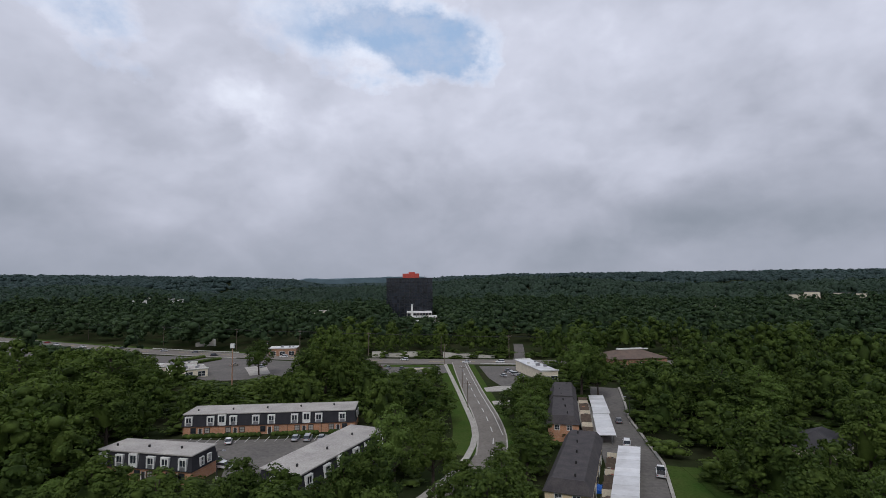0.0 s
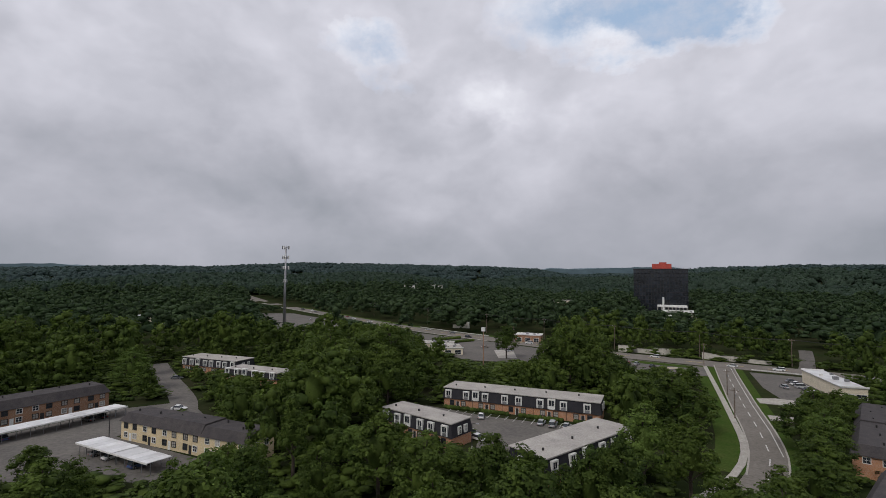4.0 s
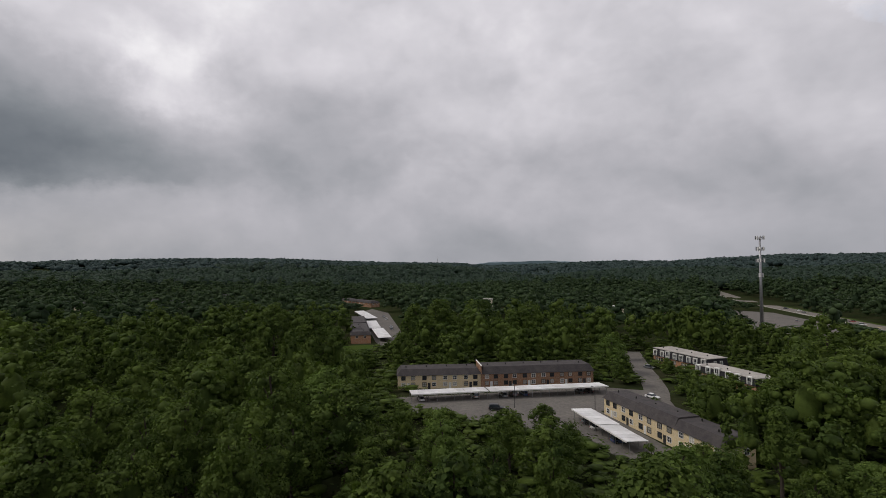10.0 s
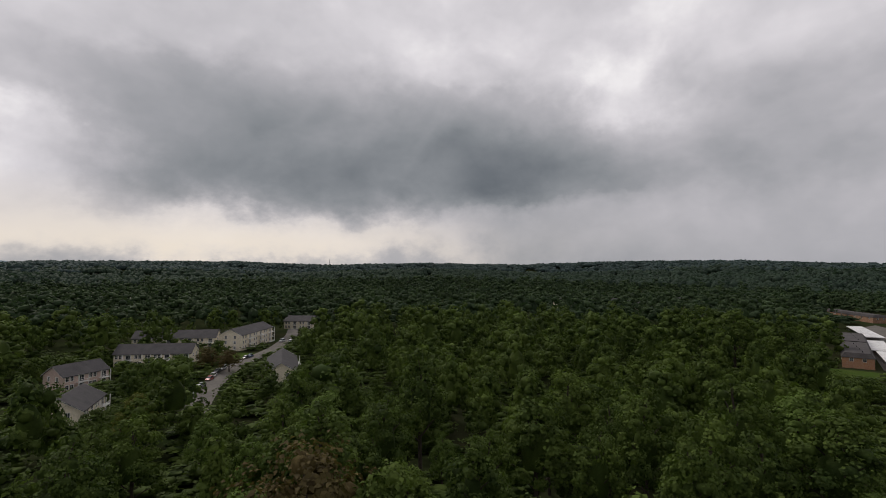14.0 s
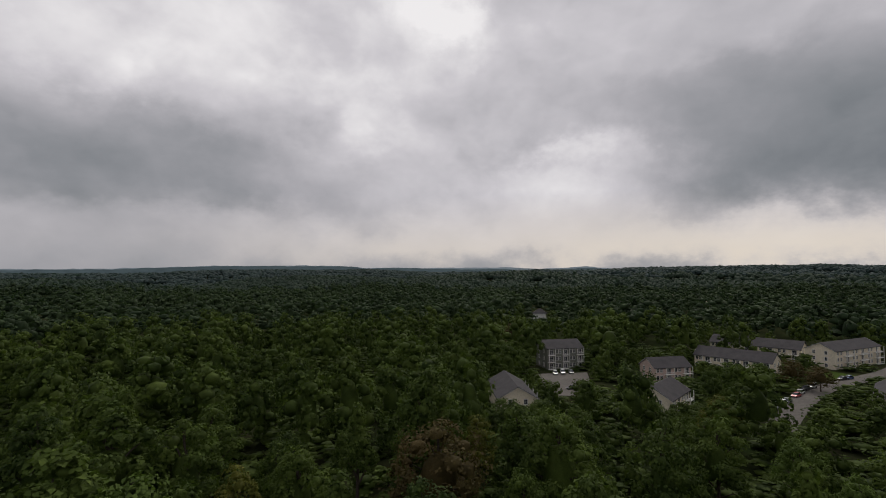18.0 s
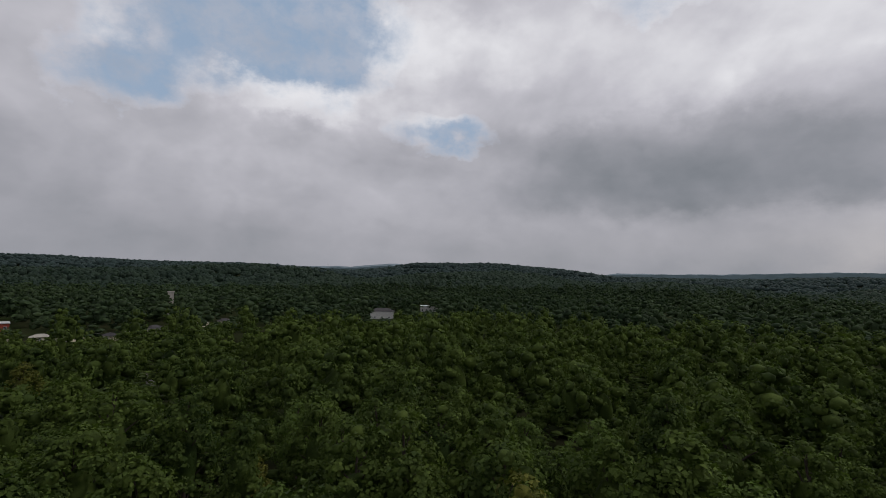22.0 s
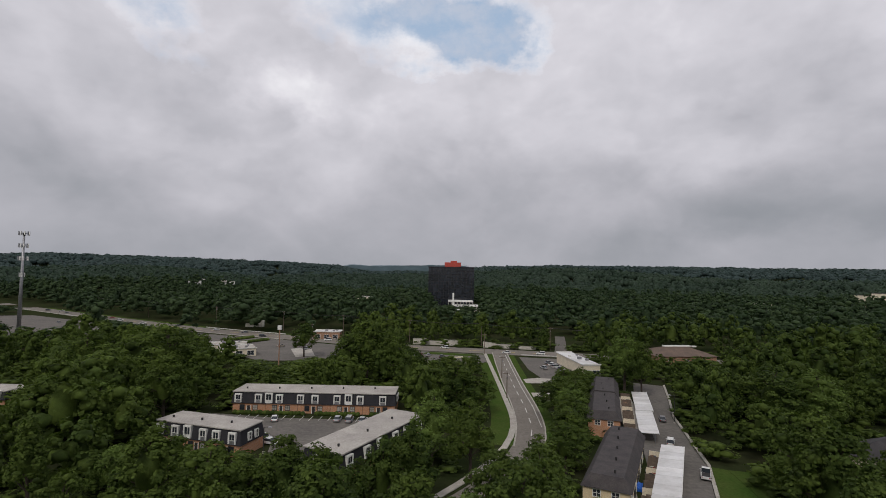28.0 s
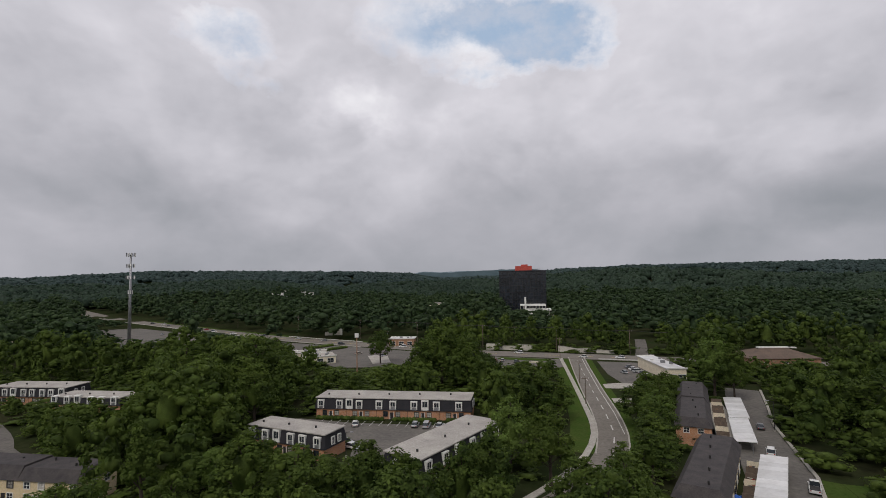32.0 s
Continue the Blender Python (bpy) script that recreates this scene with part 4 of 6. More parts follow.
for az_, d_, L_ in ((13.4, 560, 18), (14.3, 540, 14), (332.0, 640, 16), (73.0, 430, 12), (300.5, 520, 12)):
    far_block(az_, d_, L_, 10, 15, "pale roofed building half hidden by trees", siding, concrete)
# made-up upright blocks in place of a pale dirt road climbing the slope
for az_, d_, h_ in ((279.1, 500, 22), (281.2, 620, 12)):
    far_block(az_, d_, 5, 5, h_, "slim pale block among the trees in place of an uphill road", concrete, concrete)


COTTAGES = [(344, 136), (338, 118), (334, 104), (345, 96), (338, 84), (352, 76), (366, 66), (380, 70), (392, 56), (408, 44), (425, 30), (438, 20)]
for i, (x_, y_) in enumerate(COTTAGES):
    hip_house(x_, y_, 8 + i % 3, 5.5, 250 + 37 * i, 3.0, 4.4, "small cottage among the valley trees", siding, concrete if i % 4 == 1 else grey_shingle)
# asphalt patch put here for a glimpse of pale path, not water
flat("pond", [(198, 34), (204, 40), (214, 41), (228, 44), (226, 38), (212, 35)], asphalt, "grey patch for a pale path glimpsed between the trees", 0.05, "water")


def ridge_mast(az, d, h):
    x, y = polar(az, d)
    t = thing("ridge_mast", pose(x, y, ground_z(x, y)), "thin lattice mast on the far ridge", "mast")
    part("pole", Geo().tube([(0, 0, 0), (0, 0, h)], [1.6, .7], 6), steel, t)
    part("antenna", Geo().tube([(0, 0, h), (0, 0, h + 6)], [1.2, .6], 6), white, t)


for az_, h_ in ((78.5, 66), (140.0, 64), (263.5, 60), (305.0, 70)):
    ridge_mast(az_, 2500, h_)
flat("lawn_clearing", [(102, 94), (114, 98), (112, 108), (102, 106)], lawn, "small sunlit lawn among the trees", 0.05, "lawn")


# ---------------- trees ----------------
def ico(sub):
    bm = bmesh.new()
    bmesh.ops.create_icosphere(bm, subdivisions=sub, radius=1.0)
    v = np.array([x.co[:] for x in bm.verts])
    f = np.array([[y.index for y in x.verts] for x in bm.faces])
    bm.free()
    return v, f


ICO1, ICO2 = ico(1), ico(2)


def np_mesh(name, v, tris, mat, quads=None, smooth=False):
    """A mesh straight from arrays."""
    me = bpy.data.meshes.new(name)
    nq = 0 if quads is None else len(quads)
    loops = np.concatenate([tris.ravel()] + ([quads.ravel()] if nq else []))
    me.vertices.add(len(v)), me.loops.add(len(loops)), me.polygons.add(len(tris) + nq)
    me.vertices.foreach_set("co", v.astype(np.float32).ravel())
    me.loops.foreach_set("vertex_index", loops.astype(np.int32))
    starts = np.concatenate([np.arange(len(tris)) * 3, len(tris) * 3 + np.arange(nq) * 4])
    me.polygons.foreach_set("loop_start", starts.astype(np.int32))
    if smooth:
        me.polygons.foreach_set("use_smooth", np.ones(len(tris) + nq, bool))
    me.materials.append(mat)
    me.update(calc_edges=True)
    return me



def skin(rng, sub, rough):
    """A lumpy shell of unit size with no underside."""
    v, f = ICO2 if sub == 2 else ICO1
    k = rng.standard_normal((3, 3))
    v = v * (1 + rough * (np.sin(v @ k[0] * 2.1 + k[1, 0])[:, None] + .6 * np.sin(v @ k[2] * 3.3)[:, None] + .5 * rng.standard_normal((len(v), 1))))
    return v, f[v[f].mean(1)[:, 2] > -.5] if sub == 2 else f


def lobed_crown(rng, h, lobes, sprays, size, base=0.13, spread=0.25, pine=False, sub=2, lobe=.40, tip=.25):
    """Crown of a tree of height h: rounded boughs over one dome, each a lumpy mass set with tufts of folded leaf sprays."""
    V, T, Q, n = [], [], [], 0
    R, a = spread * h, (1 - base) * h / 2
    mid = np.array([0, 0, base * h + a * .92])
    v, f = skin(rng, 2, .07)
    V.append(v * np.array([R * .4, R * .4, a * .5]) + mid - np.array([0, 0, a * .08])), T.append(f)
    n += len(v)
    centres = []
    for k in range(lobes):
        dz = 1 - 1.72 * (k + .5) / lobes
        b = k * 2.399963 + rng.uniform(-.45, .45)
        w = math.sqrt(max(0, 1 - dz * dz)) * (1 - tip * max(dz, 0))
        out = np.array([w * math.cos(b), w * math.sin(b), dz])
        if pine:
            out[:2] *= (1.05 - .55 * (dz + 1)) * (.75 + .5 * rng.random())
        r = R * lobe * rng.uniform(.6, 1.35) * (24 / max(lobes, 6)) ** .4
        c = mid + out * np.array([R, R, a]) * rng.uniform(.66, .92)
        c[2] = min(c[2], h - r * .75)
        centres.append(c)
        v, f = skin(rng, sub, .09)
        V.append(v * r * (np.array([.56, .56, .46]) if sub == 1 else np.array([.38, .38, .32])) + c), T.append(f + n)
        n += len(v)
        m = int(sprays * rng.uniform(.8, 1.2))
        if not m:
            continue
        tufts = max(3, m // 7)
        lean = out * np.array([.75, .75, .5]) + np.array([0, 0, .35])
        td = rng.standard_normal((tufts, 3)) * .95 + lean
        td /= np.linalg.norm(td, axis=1)[:, None]
        tr = rng.uniform(.62, 1.15, tufts)
        which = rng.integers(0, tufts, m)
        d = td[which] + rng.standard_normal((m, 3)) * .3
        d /= np.linalg.norm(d, axis=1)[:, None]
        pos = c + d * r * (tr[which] * rng.uniform(.84, 1.08, m))[:, None] * np.array([1, 1, .88])
        nd = d + np.array([0, 0, .4]) + rng.standard_normal((m, 3)) * .34
        nd /= np.linalg.norm(nd, axis=1)[:, None]
        uu = np.cross(nd, rng.standard_normal((m, 3)))
        uu /= np.linalg.norm(uu, axis=1)[:, None]
        w2 = np.cross(nd, uu)
        q = size * rng.uniform(.55, 1.3, (m, 1))
        fold = nd * q * .3
        quad = np.stack([pos - uu * q - fold, pos - w2 * q * .75 + fold * .5, pos + uu * q - fold, pos + w2 * q * .75 + fold * .5], 1)
        V.append(quad.reshape(-1, 3)), Q.append(np.arange(m * 4).reshape(-1, 4) + n)
        n += m * 4
    return np.concatenate(V), np.concatenate(T), np.concatenate(Q) if Q else None, centres


def make_tree(seed, h, mat, lobes=18, sprays=150, size=.34, pine=False, label="tall broad-leaved tree with a dark green crown", spread=.30):
    rng = np.random.default_rng(seed)
    v, tr, qd, centres = lobed_crown(rng, h, lobes, sprays, size, .14 if not pine else .3, spread, pine, tip=.1 + .5 * rng.random())
    t = thing("tree" if not pine else "pine_tree", pose(0, 0, 0), label, "tree", "trees of the wood")
    g = Geo()
    g.tube([(0, 0, -.4), (.1, .05, h * .25), (-.1, .1, h * .55), (0, 0, h * .86)], [h * .020, h * .015, h * .010, h * .003], 8)
    for c in centres[::2]:
        z0 = max(h * .22, c[2] - h * .16)
        g.tube([(0, 0, z0), tuple((c * .55 + np.array([0, 0, z0 * .45 + .2]))), tuple(c)], [h * .007, h * .005, h * .002], 5)
    part("trunk", g, bark, t)
    part("crown", np_mesh("crown", v, tr, mat, qd, True), None, t)
    return t


TREE_H = 18.0
KINDS = [make_tree(11 + i, TREE_H, leaf, 26 + 3 * (i % 4), 122, .23 + .02 * (i % 3), spread=.22 + .02 * (i % 4)) for i in range(6)]
KINDS += [make_tree(31 + i, TREE_H, leaf, 34, 80, .22, True, "tall pine with a ragged dark crown", .19) for i in range(2)]
LIGHT = [make_tree(57 + i, TREE_H, leaf_l, 27 + 3 * i, 122, .23, label="bright green broad-leaved tree standing out of the wood", spread=.24 + .03 * i) for i in range(2)]
YELLOW = make_tree(51, 14.0, leaf_y, 28, 110, .20, label="yellowing broad-leaved tree in the wood", spread=.30)
RUSSET = make_tree(52, 15.0, leaf_r, 28, 110, .20, label="russet-tinged tree with a spreading crown", spread=.36)

# trees that have turned: place, height, half width
TURNED = [(10.5, -77.2, 19.5, 6.5, RUSSET), (35, -62.5, 17.5, 5, YELLOW), (-49.1, -124.6, 14, 5, YELLOW), (-3.4, -272.9, 15, 5, RUSSET), (66.8, 61.9, 16, 4.5, YELLOW), (79.3, .4, 15, 4, YELLOW),
          (156.9, 58, 18, 6, YELLOW), (-110, -192, 9, 4, RUSSET), (-105, -200, 10, 4, RUSSET)]

# stretches of the plan that stay in view over the trees, and the level at which they do
SIGHT = []
SEEN = [
    *[([(x - 3, y), (x - 3, y + 4), (x - 4, y + 2)], 3.0) for x, y in COTTAGES[1::3]],
    ([(-76, 142), (-26, 139), (-24, 135), (-36, 120), (-42, 115.5), (-50, 111.5), (-54.7, 124.8)], .4),
    ([(-75, 142.5), (-25.5, 146), (-26, 156), (-75, 152)], 2.0),
    ([(-77, 114), (-66, 111), (-65, 119), (-77, 121)], 4.6), ([(-60, 110), (-54, 108.5), (-53, 116), (-60, 117)], 2.0),
    ([(-18.8, 132), (-31, 104), (-25.5, 98), (-17.3, 116)], 5.6),
    ([(6, 262), (14, 262), (15.5, 178), (14, 139), (9.5, 137.5), (8, 160), (6.5, 187), (2, 258)], .1),
    ([(4.5, 122), (6.5, 122), (9, 130), (8, 130)], .3), ([(-4, 101), (-2.5, 100), (5, 118), (4, 118)], .8),
    ([(17.1, 90.7), (25.1, 88.6), (37, 119), (30, 121)], 5.2), ([(34, 130), (45.8, 175), (37.6, 174.5), (28.5, 131)], 5.4), ([(28, 131), (34, 130), (34, 131)], 2.5),
    ([(27, 84), (46, 120), (54, 176), (62, 183), (57, 154), (51.8, 113.5), (43, 90), (39, 80)], .2),
    ([(44, 92), (51, 113), (52.5, 104), (50, 88), (44, 83)], .2),
    ([(-170, 22), (-170, 91), (-175, 91), (-178, 22)], 4.2), ([(-154, 22), (-150, 90), (-156, 91), (-160, 22)], 1.0),
    ([(-152, 25), (-149, 28), (-146, 50), (-133, 65), (-149, 88)], .2), ([(-129, 64), (-103, 64), (-103, 69.5), (-129, 70)], 2.4),
    ([(-130, 75.5), (-97, 77.5), (-96, 84), (-130, 83.5)], 3.8), ([(-131, 76), (-112, 77), (-112, 80)], .8),
    ([(-168, 114), (-149, 104), (-150, 107), (-190, 128)], .2),
    ([(-200, 140), (-170, 143), (-170, 150), (-200, 148)], 3.2), ([(-166, 134), (-158, 134), (-158, 140)], 4.2),
    ([(-282, 8), (-282, 30), (-330, 38), (-470, 34), (-390, 10)], 2.0), ([(-600, 14), (-545, 44), (-545, 46)], 2.0), ([(-262, 8), (-262, 18), (-270, 14)], .5),
    ([(-9, -150), (2.5, -150), (4, -170), (-6, -172)], 4.2), ([(-17, -222), (-33, -227), (-32, -230)], 1.0), ([(-19, -204), (-26, -206), (-29, -214), (-18, -212)], .3),
    ([(-57, -202), (-71, -206), (-71, -208)], 2.5), ([(-47, -154), (-60, -165), (-55, -166)], 2.0), ([(-84, -237), (-114, -233), (-114, -240)], 3.0), ([(-110, -281), (-150, -276), (-150, -280)], 4.5),
    ([(-140, -234), (-172, -254), (-160, -254)], 1.2), ([(-212, -300), (-222, -283), (-222, -290)], 2.0), ([(-113, -160), (-132, -178), (-125, -180)], 4.5),
    ([(-82, -158), (-84, -158), (-113, -194), (-127, -206), (-160, -231), (-180, -249), (-160, -234), (-125, -209), (-98, -181)], .5),
    ([(-36, 274), (34, 266), (35, 276), (-37, 284)], .4), ([(-120, 300), (-188, 318), (-206, 345), (-129, 324)], .6), ([(-380, 425), (-455, 466), (-620, 545), (-600, 550), (-440, 480)], .6), ([(-230, 345), (-300, 384), (-295, 390)], .6),
    ([(-300, 320), (-380, 360), (-390, 380), (-320, 350)], .4), ([(-96, 287), (-75, 257), (-92, 214), (-112, 225), (-118, 258), (-150, 300), (-118, 300)], .4),
    ([(41, 212), (49, 214), (48, 247), (40, 246)], 3.0), ([(-6, 262), (-34, 266), (-30, 252)], .4), ([(26, 250), (36, 248), (36, 228), (28, 226)], .5), ([(84, 270), (96, 246), (112, 268), (112, 280)], 4.2),
    ([(94, 128), (104, 137), (101, 140)], 4.0), ([(104, 96), (112, 102), (108, 106)], .5), ([(-213, 38), (-212, 38), (-213, 39)], .5),
    ([(x, y) for x, y in FARSEEN[:3]], 2.5), ([(x, y) for x, y in FARSEEN[3:6]], 1.0), ([polar(252.8, 550), polar(251.0, 550), polar(251.8, 552)], 2.0), ([(206, 38), (222, 41), (222, 42)], .3), ([(x, y) for x, y in FARSEEN[6:9]], 2.5), ([(-52, 542), (-6, 542), (-6, 546)], 9.0), ([(-28, 538), (-4, 536), (-4, 539)], 3.0), ([(-108, -282), (-138, -255), (-137, -257)], 4.5), ([(-62, -272), (-72, -270), (-70, -275)], 4),
]
# trees that stand out: place, height and half width
STANDING = [
    (-44.9, 189.8, 24.5, 8), (-51.3, 183, 20.4, 7), (-34.3, 188.9, 21.3, 7), (-26.4, 186.1, 14.4, 6), (-88.2, 239.2, 17.5, 6), (-122.8, 145, 24, 9),
    (-102.4, 154.1, 25, 10), (51.3, 188.1, 23, 7), (55.5, 181.7, 20, 5), (-10.7, 105.5, 18.1, 5.5), (-2.4, 104, 16.7, 5.5), (-12.6, 87.1, 16.3, 5),
    (24, 141, 12.5, 5), (27.5, 154, 12.5, 5), (22.5, 131, 12, 5), (17.5, 108, 11.5, 5), (31, 168, 12.5, 5), (-1, 150, 13.3, 6), (-8, 154.9, 15.5, 7), (-15, 149.4, 15, 6), (21.5, 148.4, 12.9, 5.5), (26, 165, 13.4, 5), (19.5, 119, 12, 5.5), (11, 97, 12, 5),
    (10.1, 85.4, 10.6, 5), (80.2, 95.9, 20.7, 6), (79.3, 144.7, 19.2, 9), (71, 152, 16.6, 7), (90.5, 143.9, 18.4, 8), (127.3, 141.1, 18, 8),
    (61, 96, 12.9, 6), (-16.4, 82.4, 15.6, 4.5), (-25.1, 78.1, 15.4, 5), (-31.3, 77.9, 16.3, 4.5), (-39.5, 69.6, 17.9, 6), (-54.1, 78.1, 17.2, 6),
    (-88.5, 108.4, 16.2, 8), (-103.1, 109, 16.9, 8), (-85.4, 128, 19.2, 7), (2.6, 80, 14.8, 5), (-117.3, 51.1, 8.5, 4), (-181, 108, 16.2, 7),
    (-254.5, 53, 27, 10), (-254.1, 75.2, 26.5, 10), (-250.7, 100.4, 26, 10), (-252.4, 40, 25, 8), (-225.8, 107.2, 20, 8), (-86.9, -23.4, 24, 6), (-68.8, -13.1, 22, 5),
    (-2, -128, 10.4, 4.5), (5.5, -126, 10.6, 4.5), (-9, -130, 10.6, 4.5), (1.5, -137, 8.4, 4), (12, -133, 11, 5), (-36, -128, 11, 5), (-44, -134, 10, 4.5), (-52, -140, 9.5, 4.5),
    (-95, 2, 22, 7), (-199.9, -9, 26, 8), (-248.3, -29, 27, 9), (-256.4, -42.9, 27, 8)]


BRIGHT = [(51.3, 188.1), (-10.7, 105.5), (90.5, 143.9), (-88.5, 108.4), (24, 141), (-181, 108)]


def fill(poly, z, step):
    xs, ys = [p[0] for p in poly], [p[1] for p in poly]
    gx, gy = np.meshgrid(np.arange(min(xs), max(xs), step), np.arange(min(ys), max(ys), step))
    pts = np.stack([gx.ravel(), gy.ravel()], 1)
    pts = pts[inside(pts, poly)]
    pts = np.concatenate([pts, np.array(poly, float)])
    SIGHT.append(np.column_stack([pts, np.full(len(pts), z)]))


def inside(pts, poly):
    x, y = pts[:, 0], pts[:, 1]
    r = np.zeros(len(pts), bool)
    for (x0, y0), (x1, y1) in zip(poly, poly[1:] + poly[:1]):
        if y0 != y1:
            r ^= ((y0 > y) != (y1 > y)) & (x < (x1 - x0) * (y - y0) / (y1 - y0) + x0)
    return r


def near_edge(pts, poly, r):
    k = np.zeros(len(pts), bool)
    for p, q in zip(poly, poly[1:] + poly[:1]):
        p, q = np.array(p, float), np.array(q, float)
        t = np.clip(((pts - p) @ (q - p)) / max(((q - p) ** 2).sum(), 1e-6), 0, 1)
        k |= np.hypot(*(pts - p - t[:, None] * (q - p)).T) < r
    return k


for poly, z in SEEN:
    fill(poly, z, 3.0)
SIGHT = np.concatenate(SIGHT)
S_AZ, S_D = np.arctan2(SIGHT[:, 0], SIGHT[:, 1]), np.hypot(SIGHT[:, 0], SIGHT[:, 1])


def free(pts, r):
    ok = np.ones(len(pts), bool)
    for poly, _ in OPEN:
        ok &= ~(inside(pts, poly) | near_edge(pts, poly, r * .6))
    for poly in FOOT:
        poly = [tuple(p) for p in poly]
        ok &= ~(inside(pts, poly) | near_edge(pts, poly, r * .8))
    return ok


def room_above(pts, r):
    """The greatest height of a tree at each point that leaves the open stretches behind it in view."""
    az, d = np.arctan2(pts[:, 0], pts[:, 1]), np.hypot(pts[:, 0], pts[:, 1])
    out = np.full(len(pts), 99.0)
    for i in range(len(pts)):
        m = (np.abs((S_AZ - az[i] + math.pi) % (2 * math.pi) - math.pi) < r / d[i]) & (S_D > d[i] + 2)
        if m.any():
            out[i] = (EYE_Z - (EYE_Z - SIGHT[m, 2]) * d[i] / S_D[m]).min()
    return out


def scatter(rng, r0, r1, gap):
    n = int(math.pi * (r1 ** 2 - r0 ** 2) / gap ** 2 * 1.25)
    r = np.sqrt(rng.uniform(r0 ** 2, r1 ** 2, n))
    b = rng.uniform(0, 2 * math.pi, n)
    pts = np.stack([r * np.sin(b), r * np.cos(b)], 1)
    keep, grid = [], {}
    for i, p in enumerate(pts):
        k = (int(p[0] // gap), int(p[1] // gap))
        if all(math.dist(p, q) > gap * .82 for dx in (-1, 0, 1) for dy in (-1, 0, 1) for q in grid.get((k[0] + dx, k[1] + dy), ())):
            grid.setdefault(k, []).append(p)
            keep.append(i)
    return pts[keep]


rng = np.random.default_rng(7)
near = scatter(rng, 6, 108, 8.7)
near = near[free(near, 3.6)]
room = room_above(near, 4.0)
marks = np.array([p[:2] for p in STANDING + TURNED])
for x, y, h, r, kind in TURNED:
    copy_thing(kind, pose(x, y, 0, 0, 0, rng.uniform(0, 360)) @ Matrix.Diagonal((r / 4.6, r / 4.6, h / 14.5, 1)))
for x, y, h, r in STANDING:
    kind = LIGHT[0] if (x, y) in BRIGHT else KINDS[rng.integers(0, 6)]
    s, w = h / TREE_H, r / 4.9
    copy_thing(kind, pose(x, y, 0, 0, 0, rng.uniform(0, 360)) @ Matrix.Diagonal((w, w, s, 1)))
far_off = np.array([np.hypot(*(marks - p).T).min() > 6.5 for p in near])
near, room = near[far_off], room[far_off]
room = np.where(np.hypot(*near.T) < 30, np.minimum(room, 17.0), room)
for p, hm in zip(near, room):
    h = min(rng.uniform(11, 26), hm)
    if h < 5.5:
        continue
    kind = KINDS[rng.integers(0, 6) if rng.random() < .9 else rng.integers(6, 8)]
    if rng.random() < .13:
        kind = LIGHT[rng.integers(0, 2)]
    if rng.random() < .03:
        kind = YELLOW if rng.random() < .6 else RUSSET
    s = h / (TREE_H if kind in KINDS + LIGHT else 14.5)
    wide = s * min(1.4, max(1.0, 12 / h)) * (rng.uniform(.82, 1.12) if p[1] < 30 or p[0] > 62 else rng.uniform(.95, 1.3))
    copy_thing(kind, pose(p[0], p[1], 0, 0, 0, rng.uniform(0, 360)) @ Matrix.Diagonal((wide, wide, s, 1)))
for k in KINDS + LIGHT + [YELLOW, RUSSET]:
    for o in (*k.children_recursive, k):
        bpy.data.objects.remove(o)


def woods(name, pts, heights, radii, templates, mat, label, sectors):
    """Many trees joined into a few stretches of wood."""
    az = (np.degrees(np.arctan2(pts[:, 0], pts[:, 1])) % 360 / (360 / sectors)).astype(int)
    base = ground_height(pts[:, 0], pts[:, 1])
    rng = np.random.default_rng(3)
    turn, pick = rng.uniform(0, 2 * math.pi, len(pts)), rng.integers(0, len(templates), len(pts))
    for s in range(sectors):
        V, T, Q, n = [], [], [], 0
        for k, (tv, tt, tq) in enumerate(templates):
            idx = np.where((az == s) & (pick == k))[0]
            if not len(idx):
                continue
            c, sn = np.cos(turn[idx])[:, None], np.sin(turn[idx])[:, None]
            x = (tv[:, 0] * c - tv[:, 1] * sn) * radii[idx][:, None] + pts[idx, 0][:, None]
            y = (tv[:, 0] * sn + tv[:, 1] * c) * radii[idx][:, None] + pts[idx, 1][:, None]
            z = tv[:, 2] * heights[idx][:, None] + base[idx][:, None]
            V.append(np.stack([x, y, z], 2).reshape(-1, 3))
            off = n + np.arange(len(idx))[:, None, None] * len(tv)
            T.append((tt[None] + off).reshape(-1, 3))
            if tq is not None:
                Q.append((tq[None] + off).reshape(-1, 4))
            n += len(idx) * len(tv)
        if V:
            me = np_mesh(name, np.concatenate(V), np.concatenate(T), mat, np.concatenate(Q) if Q else None, True)
            tagged(new(name, me), label, "woods", kind="stuff")


def unit_tree(seed, lobes, sprays, size, sub=2, base=.12, lobe=.40):
    rng = np.random.default_rng(seed)
    v, t, q, _ = lobed_crown(rng, 18.0, lobes, sprays, size, base, .27, sub=sub, lobe=lobe, tip=rng.uniform(.05, .55))
    return v / np.array([4.9, 4.9, 18.0]), t, q


mid = scatter(rng, 108, 330, 10.0)
mid = mid[free(mid, 4.0)]
mid = mid[[np.hypot(*(marks - p).T).min() > 6.5 for p in mid]]
room = room_above(mid, 4.0)
h = np.minimum(rng.uniform(10, 25, len(mid)), room)
mid, h = mid[h > 5.5], h[h > 5.5]
wide = np.maximum(h * .25, 3.2) * rng.uniform(.72, 1.25, len(h))
close = np.hypot(*mid.T) < 205
woods("wood", mid[close], h[close], wide[close], [unit_tree(60 + i, 16 + i % 4, 48, .42, 1) for i in range(8)], leaf, "stretch of dark green broad-leaved wood", 8)
woods("wood", mid[~close], h[~close], wide[~close], [unit_tree(40 + i, 13 + i % 4, 20, .62, 1) for i in range(8)], leaf, "stretch of dark green broad-leaved wood further off", 8)

